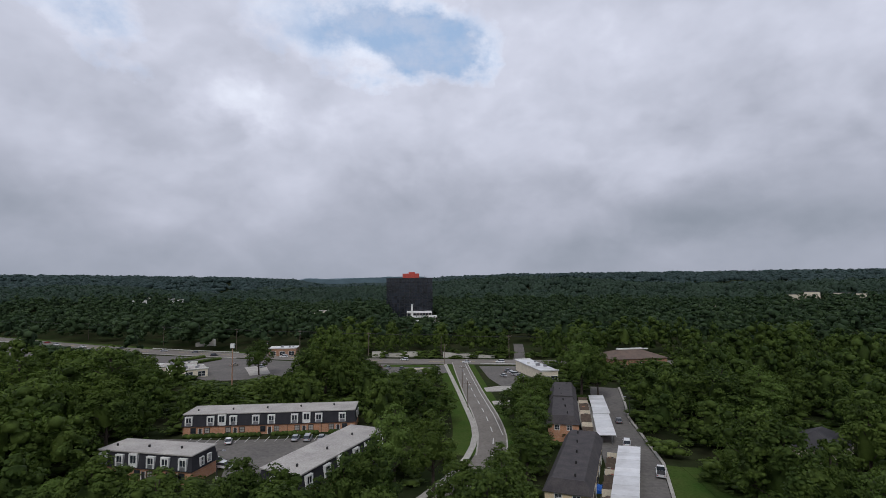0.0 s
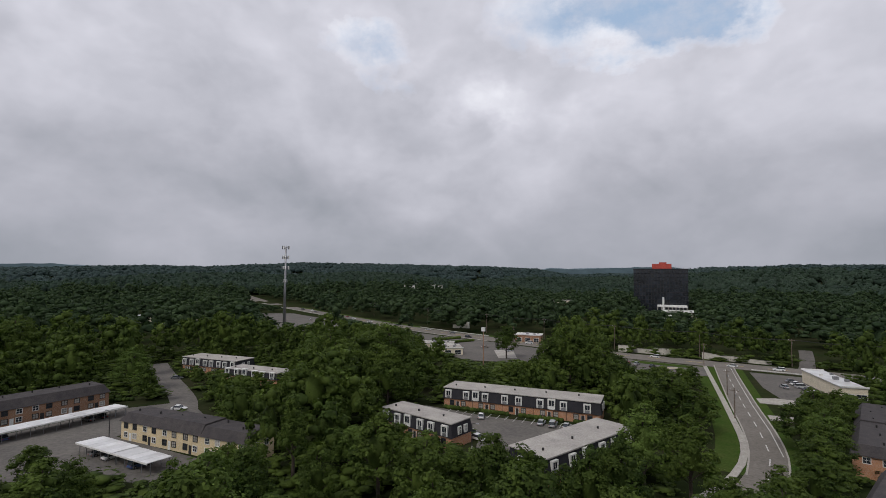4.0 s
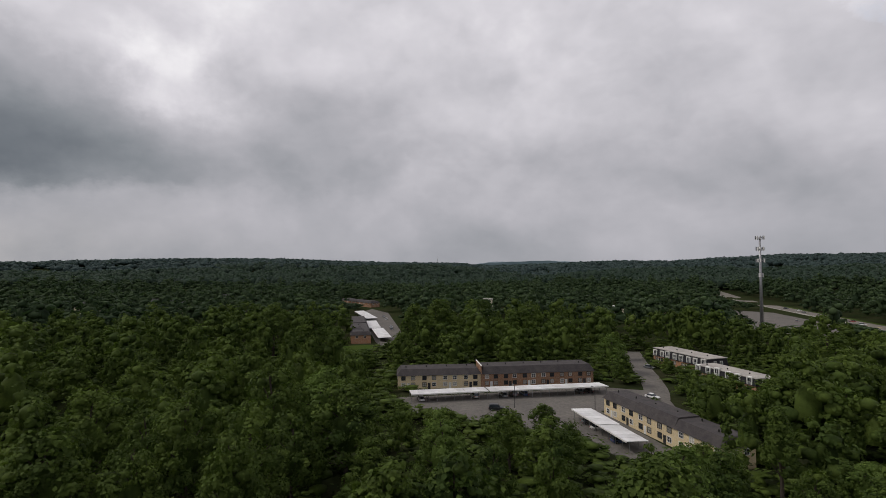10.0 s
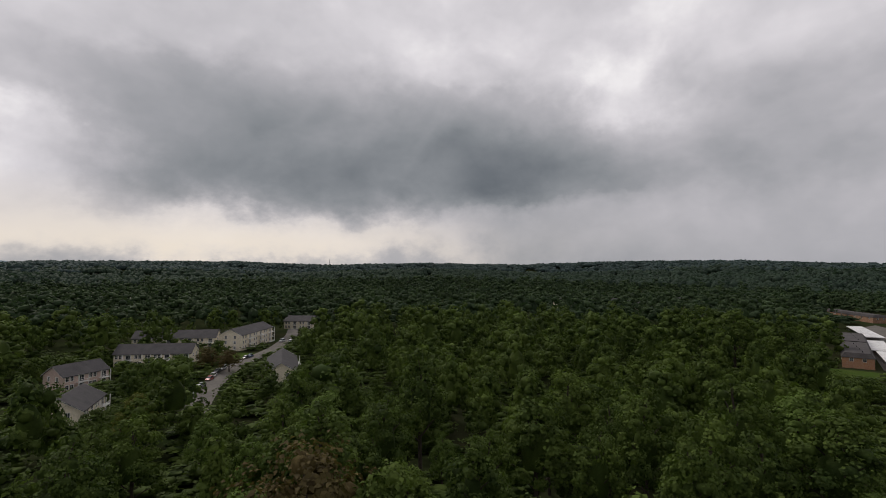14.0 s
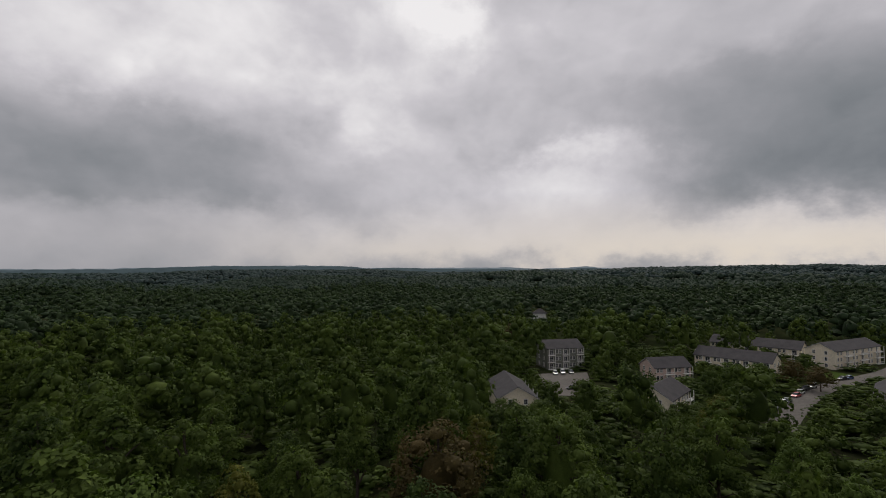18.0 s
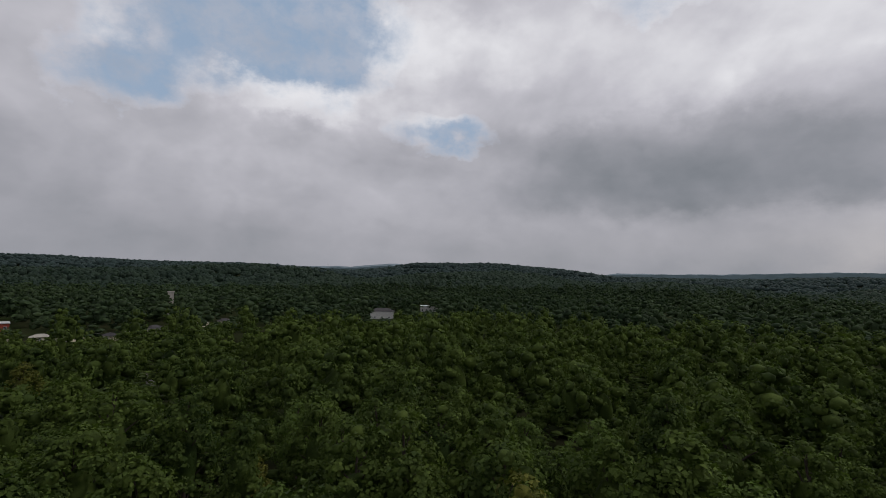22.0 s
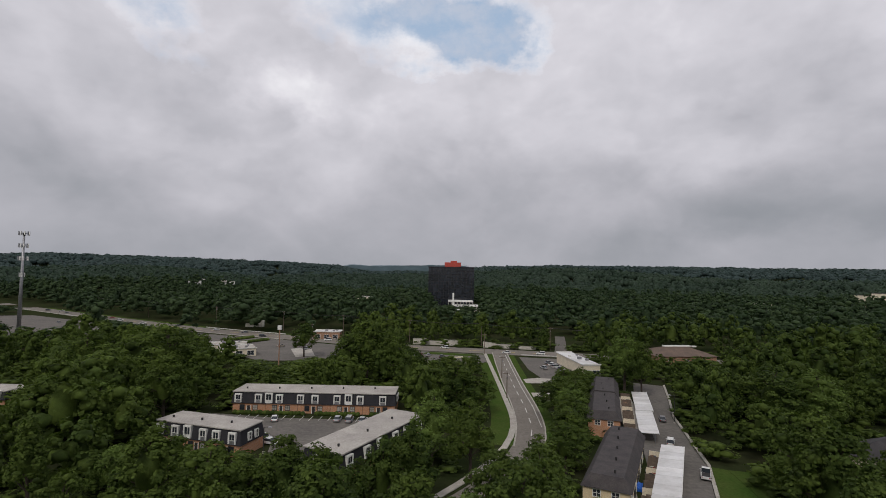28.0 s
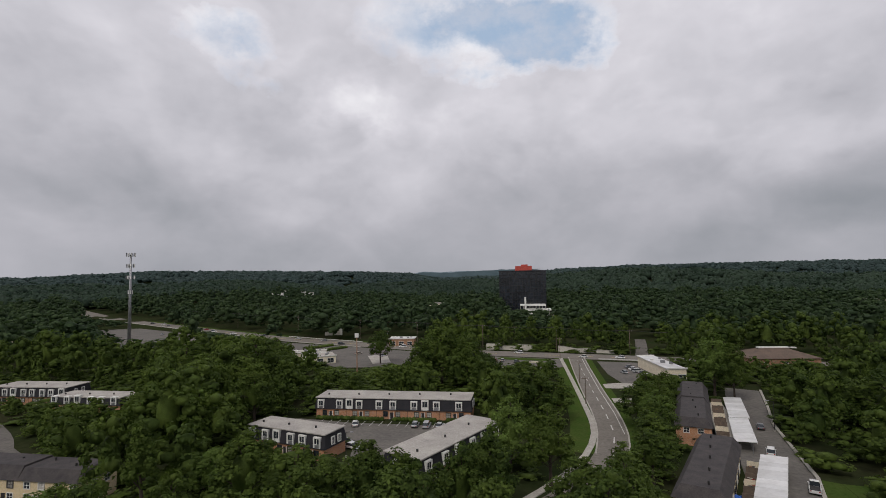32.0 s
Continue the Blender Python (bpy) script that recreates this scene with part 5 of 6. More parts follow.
# undergrowth at the edges of the clearings
low = scatter(rng, 40, 300, 4.2)
low = low[free(low, 3.2)]
trees = np.concatenate([near, mid, marks])
grid = {}
for q in trees:
    grid.setdefault((int(q[0] // 8), int(q[1] // 8)), []).append(q)
gap = np.array([min([math.dist(q, c) for dx in (-1, 0, 1) for dy in (-1, 0, 1) for c in grid.get((int(q[0] // 8) + dx, int(q[1] // 8) + dy), ())] or [9]) for q in low])
low = low[gap > 3.4]
hl = np.minimum(rng.uniform(1.6, 5.0, len(low)), np.maximum(room_above(low, 1.5), .7))
woods("undergrowth", low, hl, rng.uniform(2.0, 3.6, len(low)), [unit_tree(70 + i, 4, 16, 1.1, 1, .0, .6) for i in range(3)], leaf, "bushes and saplings at the wood's edge", 4)

far = scatter(rng, 330, 900, 14.0)
far = far[free(far, 4.0)]
room = room_above(far, 5.0)
h = np.minimum(rng.uniform(12, 25, len(far)), room)
far, h = far[h > 5.5], h[h > 5.5]


def dome(seed):
    """A clump of rounded crowns seen from far off, roughened with sprays."""
    rng = np.random.default_rng(seed)
    V, T, Q, n = [], [], [], 0
    for k in range(4):
        v, f = skin(rng, 1, .16)
        r = rng.uniform(.32, .58)
        b = k * 1.6 + rng.uniform(-.4, .4)
        c = np.array([.6 * math.cos(b), .6 * math.sin(b), rng.uniform(.42, .6)])
        V.append(v * np.array([r, r, .38]) + c), T.append(f + n)
        n += len(v)
        d = rng.standard_normal((6, 3)) + np.array([0, 0, .8])
        d /= np.linalg.norm(d, axis=1)[:, None]
        u = rng.standard_normal((6, 2, 3)) * np.array([.12, .12, .04])
        p = c + d * np.array([r, r, .40])
        V.append(np.stack([p - u[:, 0], p - u[:, 1], p + u[:, 0], p + u[:, 1]], 1).reshape(-1, 3)), Q.append(np.arange(24).reshape(-1, 4) + n)
        n += 24
    return np.concatenate(V), np.concatenate(T), np.concatenate(Q)


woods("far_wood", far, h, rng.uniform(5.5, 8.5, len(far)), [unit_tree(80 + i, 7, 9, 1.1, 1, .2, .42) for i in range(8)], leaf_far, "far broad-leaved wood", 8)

# the leaf colours of these ridges carry the blue of haze
for name, d0, d1, many, mat, label in (("ridge_wood", 890, 1500, 9000, leaf_ridge_haze, "wooded ridges round the valley"), ("distant_wood", 1450, 2500, 9000, leaf_distant_haze, "distant wooded hills with haze tinted into their leaves"), ("distant_wood", 1880, 2080, 3500, leaf_distant_haze, "wooded crest of the far ridge")):
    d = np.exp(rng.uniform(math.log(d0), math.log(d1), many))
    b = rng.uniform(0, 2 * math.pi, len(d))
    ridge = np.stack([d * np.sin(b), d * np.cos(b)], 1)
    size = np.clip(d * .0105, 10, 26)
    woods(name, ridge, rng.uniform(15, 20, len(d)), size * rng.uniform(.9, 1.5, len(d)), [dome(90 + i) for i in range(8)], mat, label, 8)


# ---------------- vehicles ----------------
def paint(name, c):
    return material(name, c, tuple(x * .85 for x in c), 1.5, 0.3, 0.1, spec=0.5, fine=.05)


PAINTS = {"white": paint("white_car_paint", (.70, .70, .69)), "silver": paint("silver_car_paint", (.42, .43, .44)), "black": paint("black_car_paint", (.02, .02, .023)),
          "red": paint("red_car_paint", (.30, .03, .025)), "blue": paint("blue_car_paint", (.05, .09, .20)), "tan": paint("tan_car_paint", (.36, .31, .24)), "grey": paint("grey_car_paint", (.14, .145, .15))}
tyre_mat = material("tyre_rubber", (.02, .02, .02), None, 2, .9)
lamp_mat = material("lamp_lens", (.75, .75, .72), None, 2, .2)
tail_mat = material("tail_lens", (.35, .02, .02), None, 2, .3)
CARS = {}


def make_car(colour, kind="saloon"):
    """A parked car, nose towards +x: body, glazed cabin, roof, wheels with rims, lamps."""
    t = thing("car" if kind != "pickup" else "pickup_truck", pose(0, 0, -50), {"saloon": colour + " saloon car parked on asphalt", "suv": colour + " sport utility car parked on asphalt", "pickup": colour + " pickup truck standing on the drive"}[kind], "car" if kind != "pickup" else "truck", "parked cars")
    L, Wd, h = {"saloon": (4.6, 1.8, 1.44), "suv": (4.8, 1.9, 1.75), "pickup": (5.6, 2.0, 1.85)}[kind]
    m = PAINTS[colour]
    b = .78 if kind == "saloon" else .95

    def ring(x, w, z0, z1):
        return [(x, -w, z0), (x, w, z0), (x, w * .94, z1), (x, -w * .94, z1)]
    g = Geo()
    prof = [(-L / 2, .84, .42, b - .08), (-L / 2 + .25, .95, .26, b), (-L * .1, 1, .24, b + .02), (L * .22, 1, .24, b), (L / 2 - .35, .95, .26, b - .14), (L / 2, .82, .40, b - .26)]
    rings = [ring(x, Wd / 2 * w, z0, z1) for x, w, z0, z1 in prof]
    for p, q in zip(rings, rings[1:]):
        for i in range(4):
            j = (i + 1) % 4
            g.poly([p[i], p[j], q[j], q[i]])
    g.poly(rings[0][::-1]), g.poly(rings[-1])
    part("body", g, m, t)
    w = Wd / 2
    x0, x1, x2, x3 = {"saloon": (-L * .38, -L * .24, L * .06, L * .24), "suv": (-L * .47, -L * .42, L * .08, L * .23), "pickup": (-L * .06, -L * .03, L * .14, L * .26)}[kind]
    part("cabin", Geo().frustum([(x0, -w * .9, b - .03), (x3, -w * .9, b - .03), (x3, w * .9, b - .03), (x0, w * .9, b - .03)],
                                [(x1, -w * .72, h - .04), (x2, -w * .72, h - .04), (x2, w * .72, h - .04), (x1, w * .72, h - .04)]), glass, t, "dark glazed cabin")
    part("roof", Geo().frustum([(x1 - .05, -w * .76, h - .06), (x2 + .05, -w * .76, h - .06), (x2 + .05, w * .76, h - .06), (x1 - .05, w * .76, h - .06)],
                               [(x1 + .1, -w * .66, h + .02), (x2 - .1, -w * .66, h + .02), (x2 - .1, w * .66, h + .02), (x1 + .1, w * .66, h + .02)]), m, t)
    if kind == "pickup":
        part("load_bed", Geo().box(-L / 2 + .1, -w * .8, b, -L * .08, w * .8, b + .05), dark_trim, t, "dark open load bed")
        for s in (-1, 1):
            part("bed_side", Geo().box(-L / 2 + .05, s * w * .9 - .05, b - .02, -L * .07, s * w * .9 + .05, b + .35), m, t)
    for sx in (-1, 1):
        for sy in (-1, 1):
            cx, cy = sx * L * .31, sy * (w - .08)
            wh = part("wheel", Geo().tube([(cx, cy - .11, .33), (cx, cy + .11, .33)], [.33, .33], 12), tyre_mat, t)
            part("rim", Geo().tube([(cx, cy + sy * .10, .33), (cx, cy + sy * .125, .33)], [.2, .2], 10), steel, wh)
    for sy in (-1, 1):
        part("headlight", Geo().box(L / 2 - .12, sy * w * .62 - .16, b - .34, L / 2 + .01, sy * w * .62 + .16, b - .2), lamp_mat, t)
        part("tail_light", Geo().box(-L / 2 - .01, sy * w * .68 - .13, b - .25, -L / 2 + .06, sy * w * .68 + .13, b - .08), tail_mat, t)
        part("wing_mirror", Geo().box(x3 - .25, sy * (w + .05) - .07, b, x3 - .1, sy * (w + .05) + .07, b + .13), m, t)
    return t


def car(x, y, heading, colour, kind="saloon", z=.12):
    k = (colour, kind)
    if k not in CARS:
        CARS[k] = make_car(colour, kind)
    copy_thing(CARS[k], pose(x, y, ground_z(x, y) + z, 0, 0, heading))


for x, y, hd, c, k in (
        (-58.3, 136.6, 110, "white", "saloon"), (-40.8, 138.8, 94, "silver", "saloon"), (-37.4, 138.6, 94, "silver", "suv"), (-33.7, 138.8, 94, "silver", "saloon"), (-28.9, 138.9, 94, "grey", "saloon"),
        (-54.5, 121.4, -16, "silver", "saloon"), (-51.3, 118.2, -16, "white", "saloon"),
        (-141.4, 46.5, 75, "black", "suv"), (-156, 53.8, 180, "silver", "saloon"), (-156, 57, 180, "grey", "suv"), (-156, 60.8, 180, "blue", "saloon"), (-157, 26.5, 180, "white", "saloon"),
        (-157, 44.2, 180, "white", "suv"), (-155, 80.2, 180, "grey", "saloon"), (-155, 83.4, 180, "black", "saloon"), (-136, 31.5, 40, "black", "saloon"), (-143.5, 99.8, 30, "white", "saloon"),
        (-124, 67, 90, "grey", "saloon"), (-119, 67, 90, "white", "saloon"), (-109, 67, 90, "blue", "suv"),
        (47.0, 111.0, 68, "white", "pickup"), (40.6, 93.5, 66, "black", "saloon"), (52.3, 152, 75, "grey", "saloon"), (47.0, 131, 70, "white", "suv"),
        (-79, -163.1, 40, "white", "saloon"), (-82.5, -167, 40, "silver", "saloon"), (-86.2, -171.1, 40, "white", "suv"), (-90, -175, 40, "grey", "saloon"), (-97.3, -183.4, 40, "red", "saloon"), (-101, -188, 40, "white", "saloon"),
        (-106.5, -194.6, 40, "black", "saloon"), (-110.5, -198, 40, "silver", "suv"), (-130.5, -214, 30, "black", "saloon"), (-134, -216, 30, "blue", "saloon"), (-173.4, -246.9, 30, "silver", "suv"), (-176, -243, 30, "white", "saloon"),
        (-20.3, -213, 90, "white", "saloon"), (-23.5, -214.5, 90, "silver", "suv"), (-27, -215.5, 90, "grey", "saloon"), (-23.6, -186, 10, "black", "saloon"),
        (32, 236, 20, "white", "saloon"), (33, 231, 20, "silver", "suv"), (34.4, 226, 20, "black", "saloon"), (31, 241, 20, "grey", "saloon"), (35, 221, 20, "white", "saloon"), (27, 228, 110, "silver", "saloon"),
        (-38.3, 243, 80, "white", "saloon"), (-35, 243, 80, "silver", "saloon"), (-31.6, 244, 80, "grey", "suv"), (-36, 252, 80, "white", "saloon"), (-32, 252.5, 80, "red", "saloon"), (-28, 253, 80, "silver", "saloon"), (-21, 250, 80, "black", "saloon"),
        (12, 269, 175, "white", "saloon"), (30, 268, 175, "white", "suv"), (-22, 280, 165, "white", "suv"), (-140, 306, 20, "black", "suv"), (-160, 322, 200, "grey", "saloon"), (-260, 360, 27, "white", "saloon"), (-340, 402, 207, "silver", "suv"),
        (-70, 290, 17, "silver", "saloon"), (-95, 297.5, 197, "white", "suv"), (-185, 331, 22, "silver", "saloon"), (-225, 349, 204, "black", "saloon"), (-290, 375, 27, "white", "suv"), (-310, 391, 207, "red", "saloon"), (-380, 424, 27, "grey", "saloon"), (-400, 440, 207, "white", "saloon"), (-420, 447, 27, "black", "suv"), (60, 262, 5, "silver", "saloon"),
        (-292, 34, 0, "white", "saloon"), (-340, 37, 0, "black", "saloon"), (-352, 38, 0, "silver", "suv"), (-410, 40, 5, "white", "saloon"), (-430, 40, 5, "grey", "saloon"),
        (-186, 128, 30, "grey", "saloon"), (-95, 262, 60, "silver", "saloon"), (-112, 268, 60, "tan", "saloon"), (-300, 340, 120, "white", "saloon"), (-320, 350, 120, "silver", "saloon")):
    car(x, y, hd, c, k)
for k in CARS.values():
    for o in (*k.children_recursive, k):
        bpy.data.objects.remove(o)


# ---------------- walls, rails, poles, lamps, fences ----------------
def wall_line(name, pts, h, w, mat, label, category="wall", z=0.0):
    t = tagged(new(name), label, category)
    for p, q in zip(pts, pts[1:]):
        m, L = along(p[:2], q[:2])
        h0, h1 = (p[2], q[2]) if len(p) > 2 else (h, h)
        part("wall_section", Geo().frustum([(0, -w / 2, -.5), (L, -w / 2, -.5), (L, w / 2, -.5), (0, w / 2, -.5)], [(0, -w / 2, h0), (L, -w / 2, h1), (L, w / 2, h1), (0, w / 2, h0)]), mat, t, at=m)
        part("coping", Geo().frustum([(0, -w * .7, h0), (L, -w * .7, h1), (L, w * .7, h1), (0, w * .7, h0)], [(0, -w * .7, h0 + .15), (L, -w * .7, h1 + .15), (L, w * .7, h1 + .15), (0, w * .7, h0 + .15)]), concrete, t, at=m)
    return t


pale_wall = material("pale_render_wall", (.55, .52, .46), (.42, .39, .34), .5, .9)
wall_line("retaining_wall", [(-42, 294, 3.4), (-34, 293.5, 3.4), (-33.5, 293.5, 2.3), (-24, 292.8, 2.3), (-23.5, 292.8, 3.2), (-15, 292, 3.2)], 2, .5, pale_wall, "stepped pale retaining wall beside the main road")
wall_line("retaining_wall", [(-.5, 288, 3.4), (4, 287.5, 3.0), (8, 287.2, 2.2), (13, 286.8, 2.4), (20, 286, 1.8), (29, 285, 1.5)], 2, .5, pale_wall, "low pale retaining wall tapering beside the main road")
wall_line("sign_wall", [(-177, 357, 2.5), (-171, 359, 3.2), (-166, 361, 4.5)], 3, .6, pale_wall, "sloping pale entrance wall above the main road")
wall_line("sign_pillar", [(-166, 361, 12), (-164.6, 361.6, 12)], 3, 1.2, white, "tall white entrance pillar above the main road", "pillar")
wall_line("kerb_wall", [(69.4, 200), (62.9, 176), (56.9, 156), (50.2, 117), (42.2, 93), (37.4, 80)], .35, .5, concrete, "pale concrete kerb along the drive", "kerb")


def guard_rail(pts, label):
    t = tagged(new("guard_rail"), label, "guard rail")
    for p, q in zip(pts, pts[1:]):
        m, L = along(p, q)
        part("rail", Geo().frustum([(0, -.05, .5), (L, -.05, .5), (L, .05, .5), (0, .05, .5)], [(0, -.05, .95), (L, -.05, .95), (L, .05, .95), (0, .05, .95)]), line_white, t, at=m)
        for k in range(int(L / 3) + 1):
            part("post", Geo().box(k * 3 - .06, .05, -.2, k * 3 + .06, .17, .85), wood_pole, t, at=m)
    return t


guard_rail([(19, 261.5), (34, 260), (60, 252)], "pale guard rail beside the main road")
guard_rail([(-130, 318), (-165, 330), (-200, 344)], "pale guard rail on the main road")
guard_rail([(-215, 330), (-300, 373), (-380, 415)], "long pale guard rail along the main road")


def utility_pole(x, y, h, label="brown wooden utility pole with a crossarm"):
    z = ground_z(x, y)
    t = thing("utility_pole", pose(x, y, z, 0, 0, 70), label, "utility pole", "utility poles")
    part("pole", Geo().tube([(0, 0, -.5), (0, 0, h)], [.2, .13], 8), wood_pole, t)
    part("crossarm", Geo().box(-.08, -1.3, h - .8, .08, 1.3, h - .62), wood_pole, t)
    for k in (-1.15, 0, 1.15):
        part("insulator", Geo().tube([(0, k, h - .62), (0, k, h - .38)], [.06, .05], 6), white, t)
    part("transformer", Geo().tube([(.35, 0, h - 2.6), (.35, 0, h - 1.7)], [.26, .26], 8), steel, t)
    return (x, y, z + h - .4)


POLES = [utility_pole(*p) for p in ((78, 281, 13), (37, 284, 13), (-1.5, 290, 14), (-45, 300, 14), (-92, 320, 14), (-140, 338, 14), (-205, 366, 14), (-290, 408, 14), (-380, 452, 14))]
for p in ((0.3, 264, 11), (7.4, 205, 9), (8.0, 172, 9), (-106, 300, 10)):
    utility_pole(*p)
wires = bpy.data.curves.new("power_line", "CURVE")
wires.dimensions, wires.bevel_depth = "3D", .035
for p, q in zip(POLES, POLES[1:]):
    for off in (-1.1, 0, 1.1):
        sp = wires.splines.new("POLY")
        sp.points.add(8)
        for i in range(9):
            f = i / 8
            sp.points[i].co = (p[0] + (q[0] - p[0]) * f + off * .3, p[1] + (q[1] - p[1]) * f + off, p[2] + (q[2] - p[2]) * f - 4 * .9 * f * (1 - f), 1)
wires.materials.append(dark_trim)
tagged(new("power_line", wires), "sagging black power lines between the poles", "power line")


def street_lamp(x, y, h, label, arms=1, head=.5, turn=0):
    t = thing("street_lamp", pose(x, y, ground_z(x, y), 0, 0, turn), label, "street lamp", "street lamps")
    part("pole", Geo().tube([(0, 0, -.3), (0, 0, h)], [.11, .07], 8), dark_trim, t)
    part("arm", Geo().tube([(0, 0, h - .1), (1.4, 0, h + .1)], [.05, .05], 6), dark_trim, t)
    part("lamp_head", Geo().frustum([(1.0, -.2, h), (1.9, -.2, h), (1.9, .2, h), (1.0, .2, h)], [(1.1, -.14, h + .2), (1.8, -.14, h + .2), (1.8, .14, h + .2), (1.1, .14, h + .2)]), steel, t)
    part("footing", Geo().tube([(0, 0, -.2), (0, 0, .5)], [.3, .28], 8), concrete, t)
    return t


street_lamp(-50.2, 112, 6, "dark lamp post at the edge of the car park")
street_lamp(-133.5, 74, 7, "dark lamp post in the car park of the flats", turn=180)
street_lamp(-141, 52, 7, "dark lamp post in the car park of the flats", turn=180)
street_lamp(55.0, 150, 8, "thin grey lamp post beside the drive", turn=180)
t = thing("sign_pole", pose(-89, 211, 0), "tall red-brown pole with a white lamp box", "pole")
part("pole", Geo().tube([(0, 0, -.4), (0, 0, 17)], [.28, .2], 8), brown_brick, t)
part("lamp_box", Geo().box(-.8, -.5, 16.4, .8, .5, 18.2), white, t)


def yard(p, q, depth, n, label):
    """Small fenced back yards behind a row of homes, with pavers and clutter."""
    m, L = along(p, q)
    t = thing("yard_fence", m, label, "fence", "yard fences")
    w = L / n
    for k in range(n + 1):
        part("partition", Geo().box(w * k - .05, -depth, -.1, w * k + .05, 0, 1.7), wood_pole if k % 3 else siding, t, "board partition between yards")
    return t


yard((26.6, 89.5), (38.6, 121), 2.6, 9, "weathered board fences between small back yards")
yard((36.6, 133.5), (47.4, 178.5), 3.0, 10, "weathered board fences between small back yards")
t = thing("tarpaulin", pose(30.2, 103.5, 0.1, 0, 0, 70), "blue plastic tarpaulin draped over yard clutter", "tarpaulin")
tarp_mat = material("blue_plastic", (.02, .11, .45), (.015, .08, .34), 1, .4)
g = Geo()
n = 7
hh = [[.5 + .9 * math.sin(math.pi * i / (n - 1)) * math.sin(math.pi * j / (n - 1)) + .16 * math.sin(i * 2.3 + j * 1.7) for j in range(n)] for i in range(n)]
for i in range(n - 1):
    for j in range(n - 1):
        g.poly([((a_ - 3) * .55, (b_ - 3) * .5, hh[a_][b_]) for a_, b_ in ((i, j), (i + 1, j), (i + 1, j + 1), (i, j + 1))])
g.box(-1.6, -1.45, 0, 1.6, 1.45, .45)
part("sheet", g, tarp_mat, t)
rr = random.Random(4)
for k in range(26):
    f = rr.random()
    x, y = (27.6 + 12.2 * f + rr.uniform(0, 2), 91 + 34 * f) if k % 2 else (37.6 + 10.5 * f + rr.uniform(0, 2), 134 + 43 * f)
    c = [PAINTS["red"], PAINTS["tan"], white, wood_pole, PAINTS["blue"], dark_trim, orange_brick][k % 7]
    if k % 3 == 0:
        t = thing("patio_table", pose(x, y, .08, 0, 0, rr.uniform(0, 90)), "small round patio table in a back yard", "table", "yard furniture")
        part("tabletop", Geo().tube([(0, 0, .68), (0, 0, .73)], [.55, .55], 12), c, t)
        for q in range(4):
            part("leg", Geo().tube([(.35 * math.cos(q * 1.57), .35 * math.sin(q * 1.57), 0), (.2 * math.cos(q * 1.57), .2 * math.sin(q * 1.57), .68)], [.03, .03], 6), c, t)
    elif k % 3 == 1:
        t = thing("patio_chair", pose(x, y, .08, 0, 0, rr.uniform(0, 360)), "plastic patio chair in a back yard", "chair", "yard furniture")
        part("seat", Geo().box(-.28, -.28, .4, .28, .28, .46), c, t)
        part("backrest", Geo().box(-.28, .24, .46, .28, .3, .95), c, t)
        for sx in (-1, 1):
            for sy in (-1, 1):
                part("leg", Geo().box(sx * .24 - .03, sy * .24 - .03, 0, sx * .24 + .03, sy * .24 + .03, .4), c, t)
    else:
        t = thing("storage_box", pose(x, y, .08, 0, 0, rr.uniform(0, 90)), "lidded storage box in a back yard", "box", "yard furniture")
        part("box_body", Geo().frustum([(-.5, -.3, 0), (.5, -.3, 0), (.5, .3, 0), (-.5, .3, 0)], [(-.56, -.35, .6), (.56, -.35, .6), (.56, .35, .6), (-.56, .35, .6)]), c, t)
        part("lid", Geo().box(-.6, -.38, .6, .6, .38, .68), dark_trim, t)


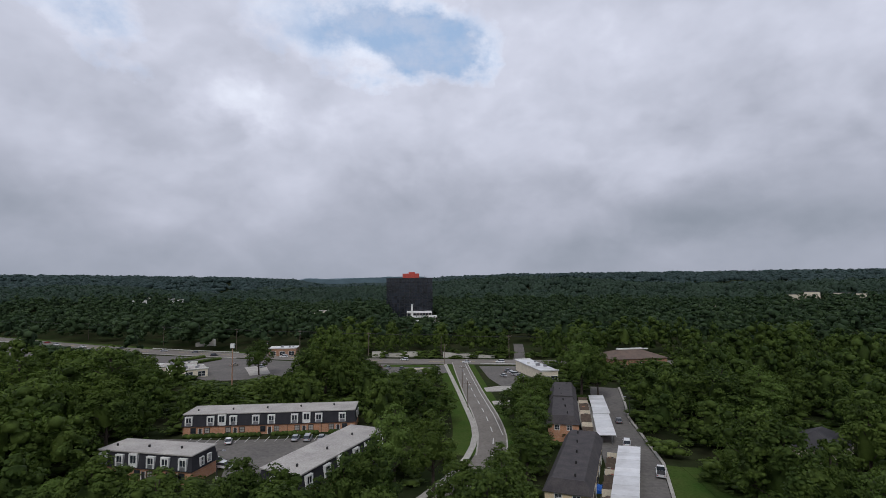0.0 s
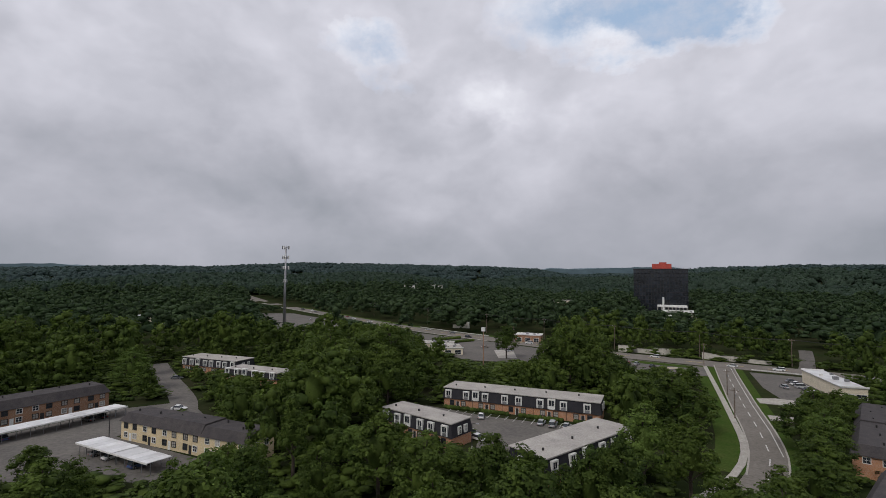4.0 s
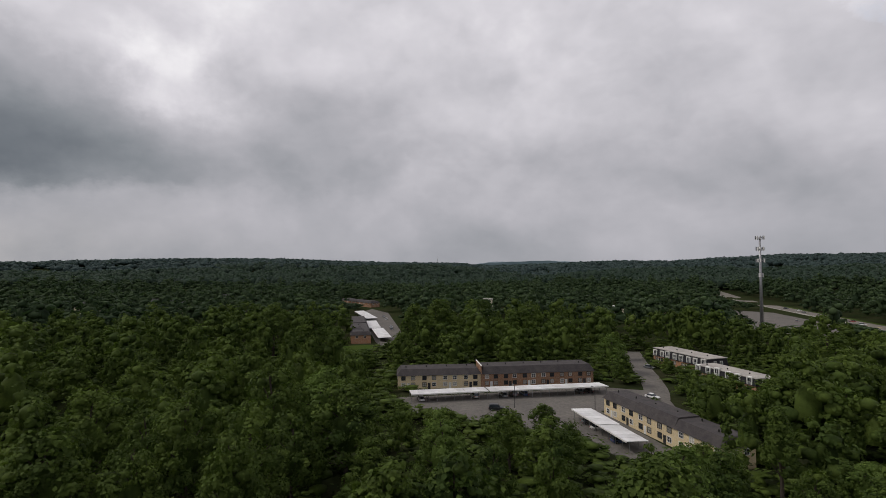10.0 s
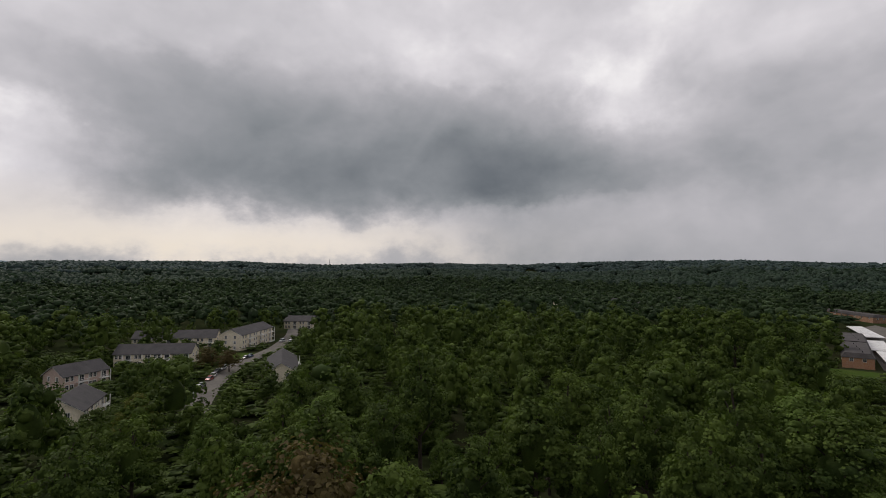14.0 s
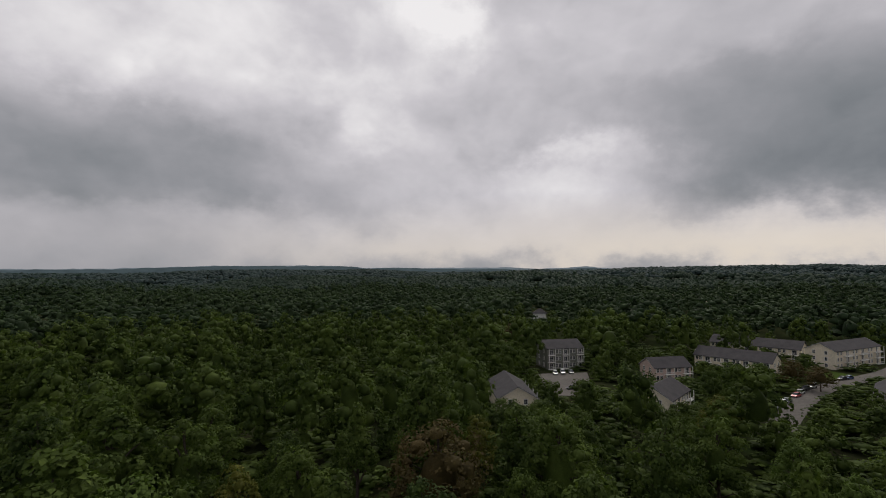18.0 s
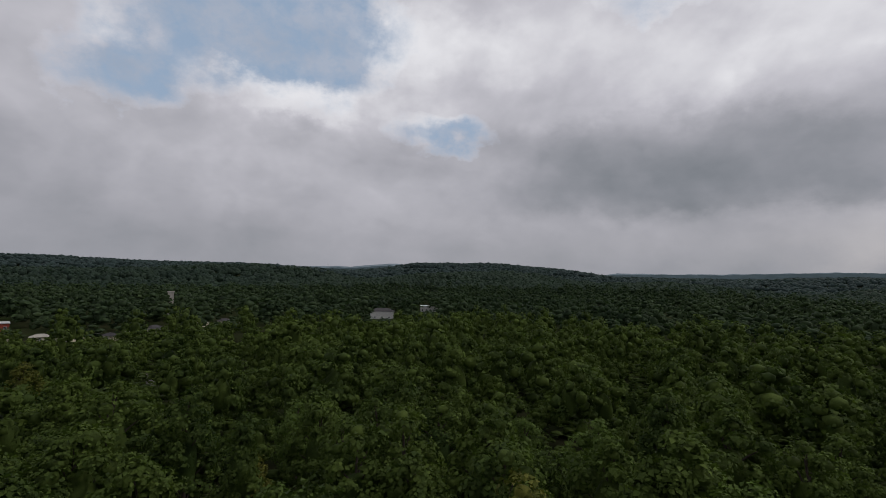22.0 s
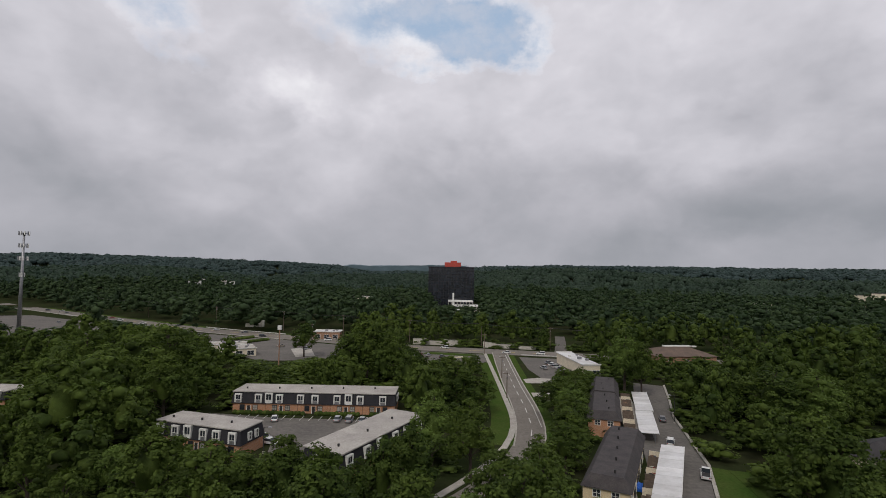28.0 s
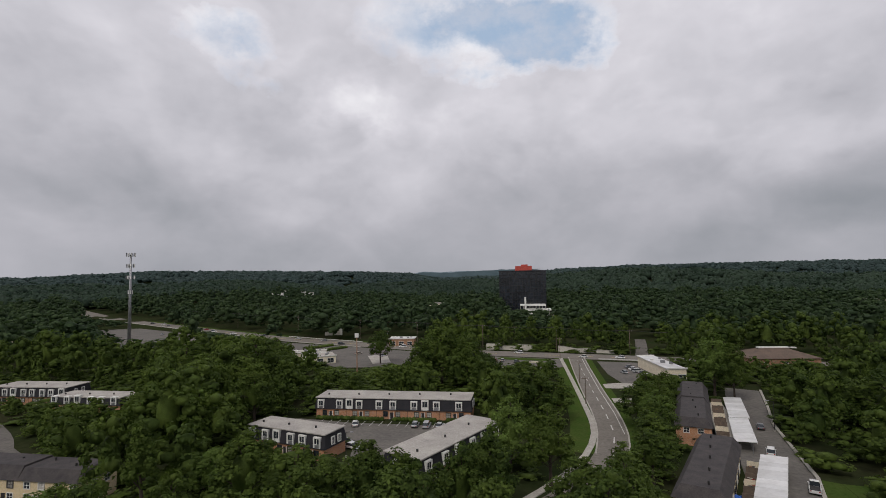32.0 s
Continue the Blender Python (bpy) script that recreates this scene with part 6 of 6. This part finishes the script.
def hedge(p, q, h, w, label):
    """A clipped hedge: many leaf sprays over a bumpy body."""
    m, L = along(p, q)
    r = np.random.default_rng(int(L * 3))
    n = int(L / 1.1)
    V, T, k = [], [], 0
    for i in range(n):
        v = ICO2[0] * (1 + .14 * r.standard_normal(len(ICO2[0]))[:, None]) * np.array([.8, w, h * .62]) + np.array([(i + .5) * L / n, 0, h * .45])
        V.append(v), T.append(ICO2[1] + k)
        k += len(v)
    ob = part("hedge", np_mesh("hedge", np.concatenate(V), np.concatenate(T), leaf), None, at=m)
    return tagged(ob, label, "hedge")


hedge((-73, 141.4), (-52, 142.9), 1.1, .8, "dark clipped hedge before the brick townhouses")
hedge((-49, 143.2), (-36, 144.1), 1.1, .8, "dark clipped hedge before the brick townhouses")
hedge((-33, 144.4), (-26, 144.9), 1.1, .8, "dark clipped hedge before the brick townhouses")
hedge((-152, 282), (-143, 300), 1.6, 1.3, "dark planted bed in the shops' car park")
hedge((-140, 272), (-130, 292), 1.6, 1.3, "dark planted bed in the shops' car park")
hedge((-172, 93.5), (-167, 100), 1.2, .8, "small hedge at the corner of the flats")


def stripes(p, q, n, length, label, z=.105):
    """Painted bay lines, each a mark of its own."""
    m, L = along(p, q)
    t = tagged(new("bay_lines"), label, "road marking", kind="structure")
    t.matrix_basis = m
    me = Geo().box(-.06, 0, z - .05, .06, length, z + .012).mesh("bay_line", line_white)
    for k in range(n + 1):
        part("bay_line", me, None, t, at=pose(L * k / n, 0, 0))


stripes((-70, 136.2), (-25, 139.0), 17, 4.6, "faded white bay lines in the car park")

flat("patch_pale", [(-104, 262), (-92, 238), (-84, 243), (-96, 270)], concrete, "pale concrete patch in the shops' car park", .10, opened=False)
flat("lawn_island", [(-104, 216), (-95.5, 222), (-92, 210), (-98, 203)], lawn, "green island beside the low shop", .14, "lawn", False)
flat("lawn_corner", [(-4, 262), (-30, 266), (-32, 259), (-6, 256)], lawn, "dry grass strip at the corner", .12, "lawn", False)
t = thing("sign_beam", along((-16, 233), (-9.6, 236))[0], "pale beam sign on two posts at the corner", "sign")
part("beam", Geo().box(0, -.15, 2.6, 7, .15, 3.2), siding, t)
for x in (.6, 6.2):
    part("post", Geo().box(x, -.12, -.2, x + .25, .12, 2.6), wood_pole, t)
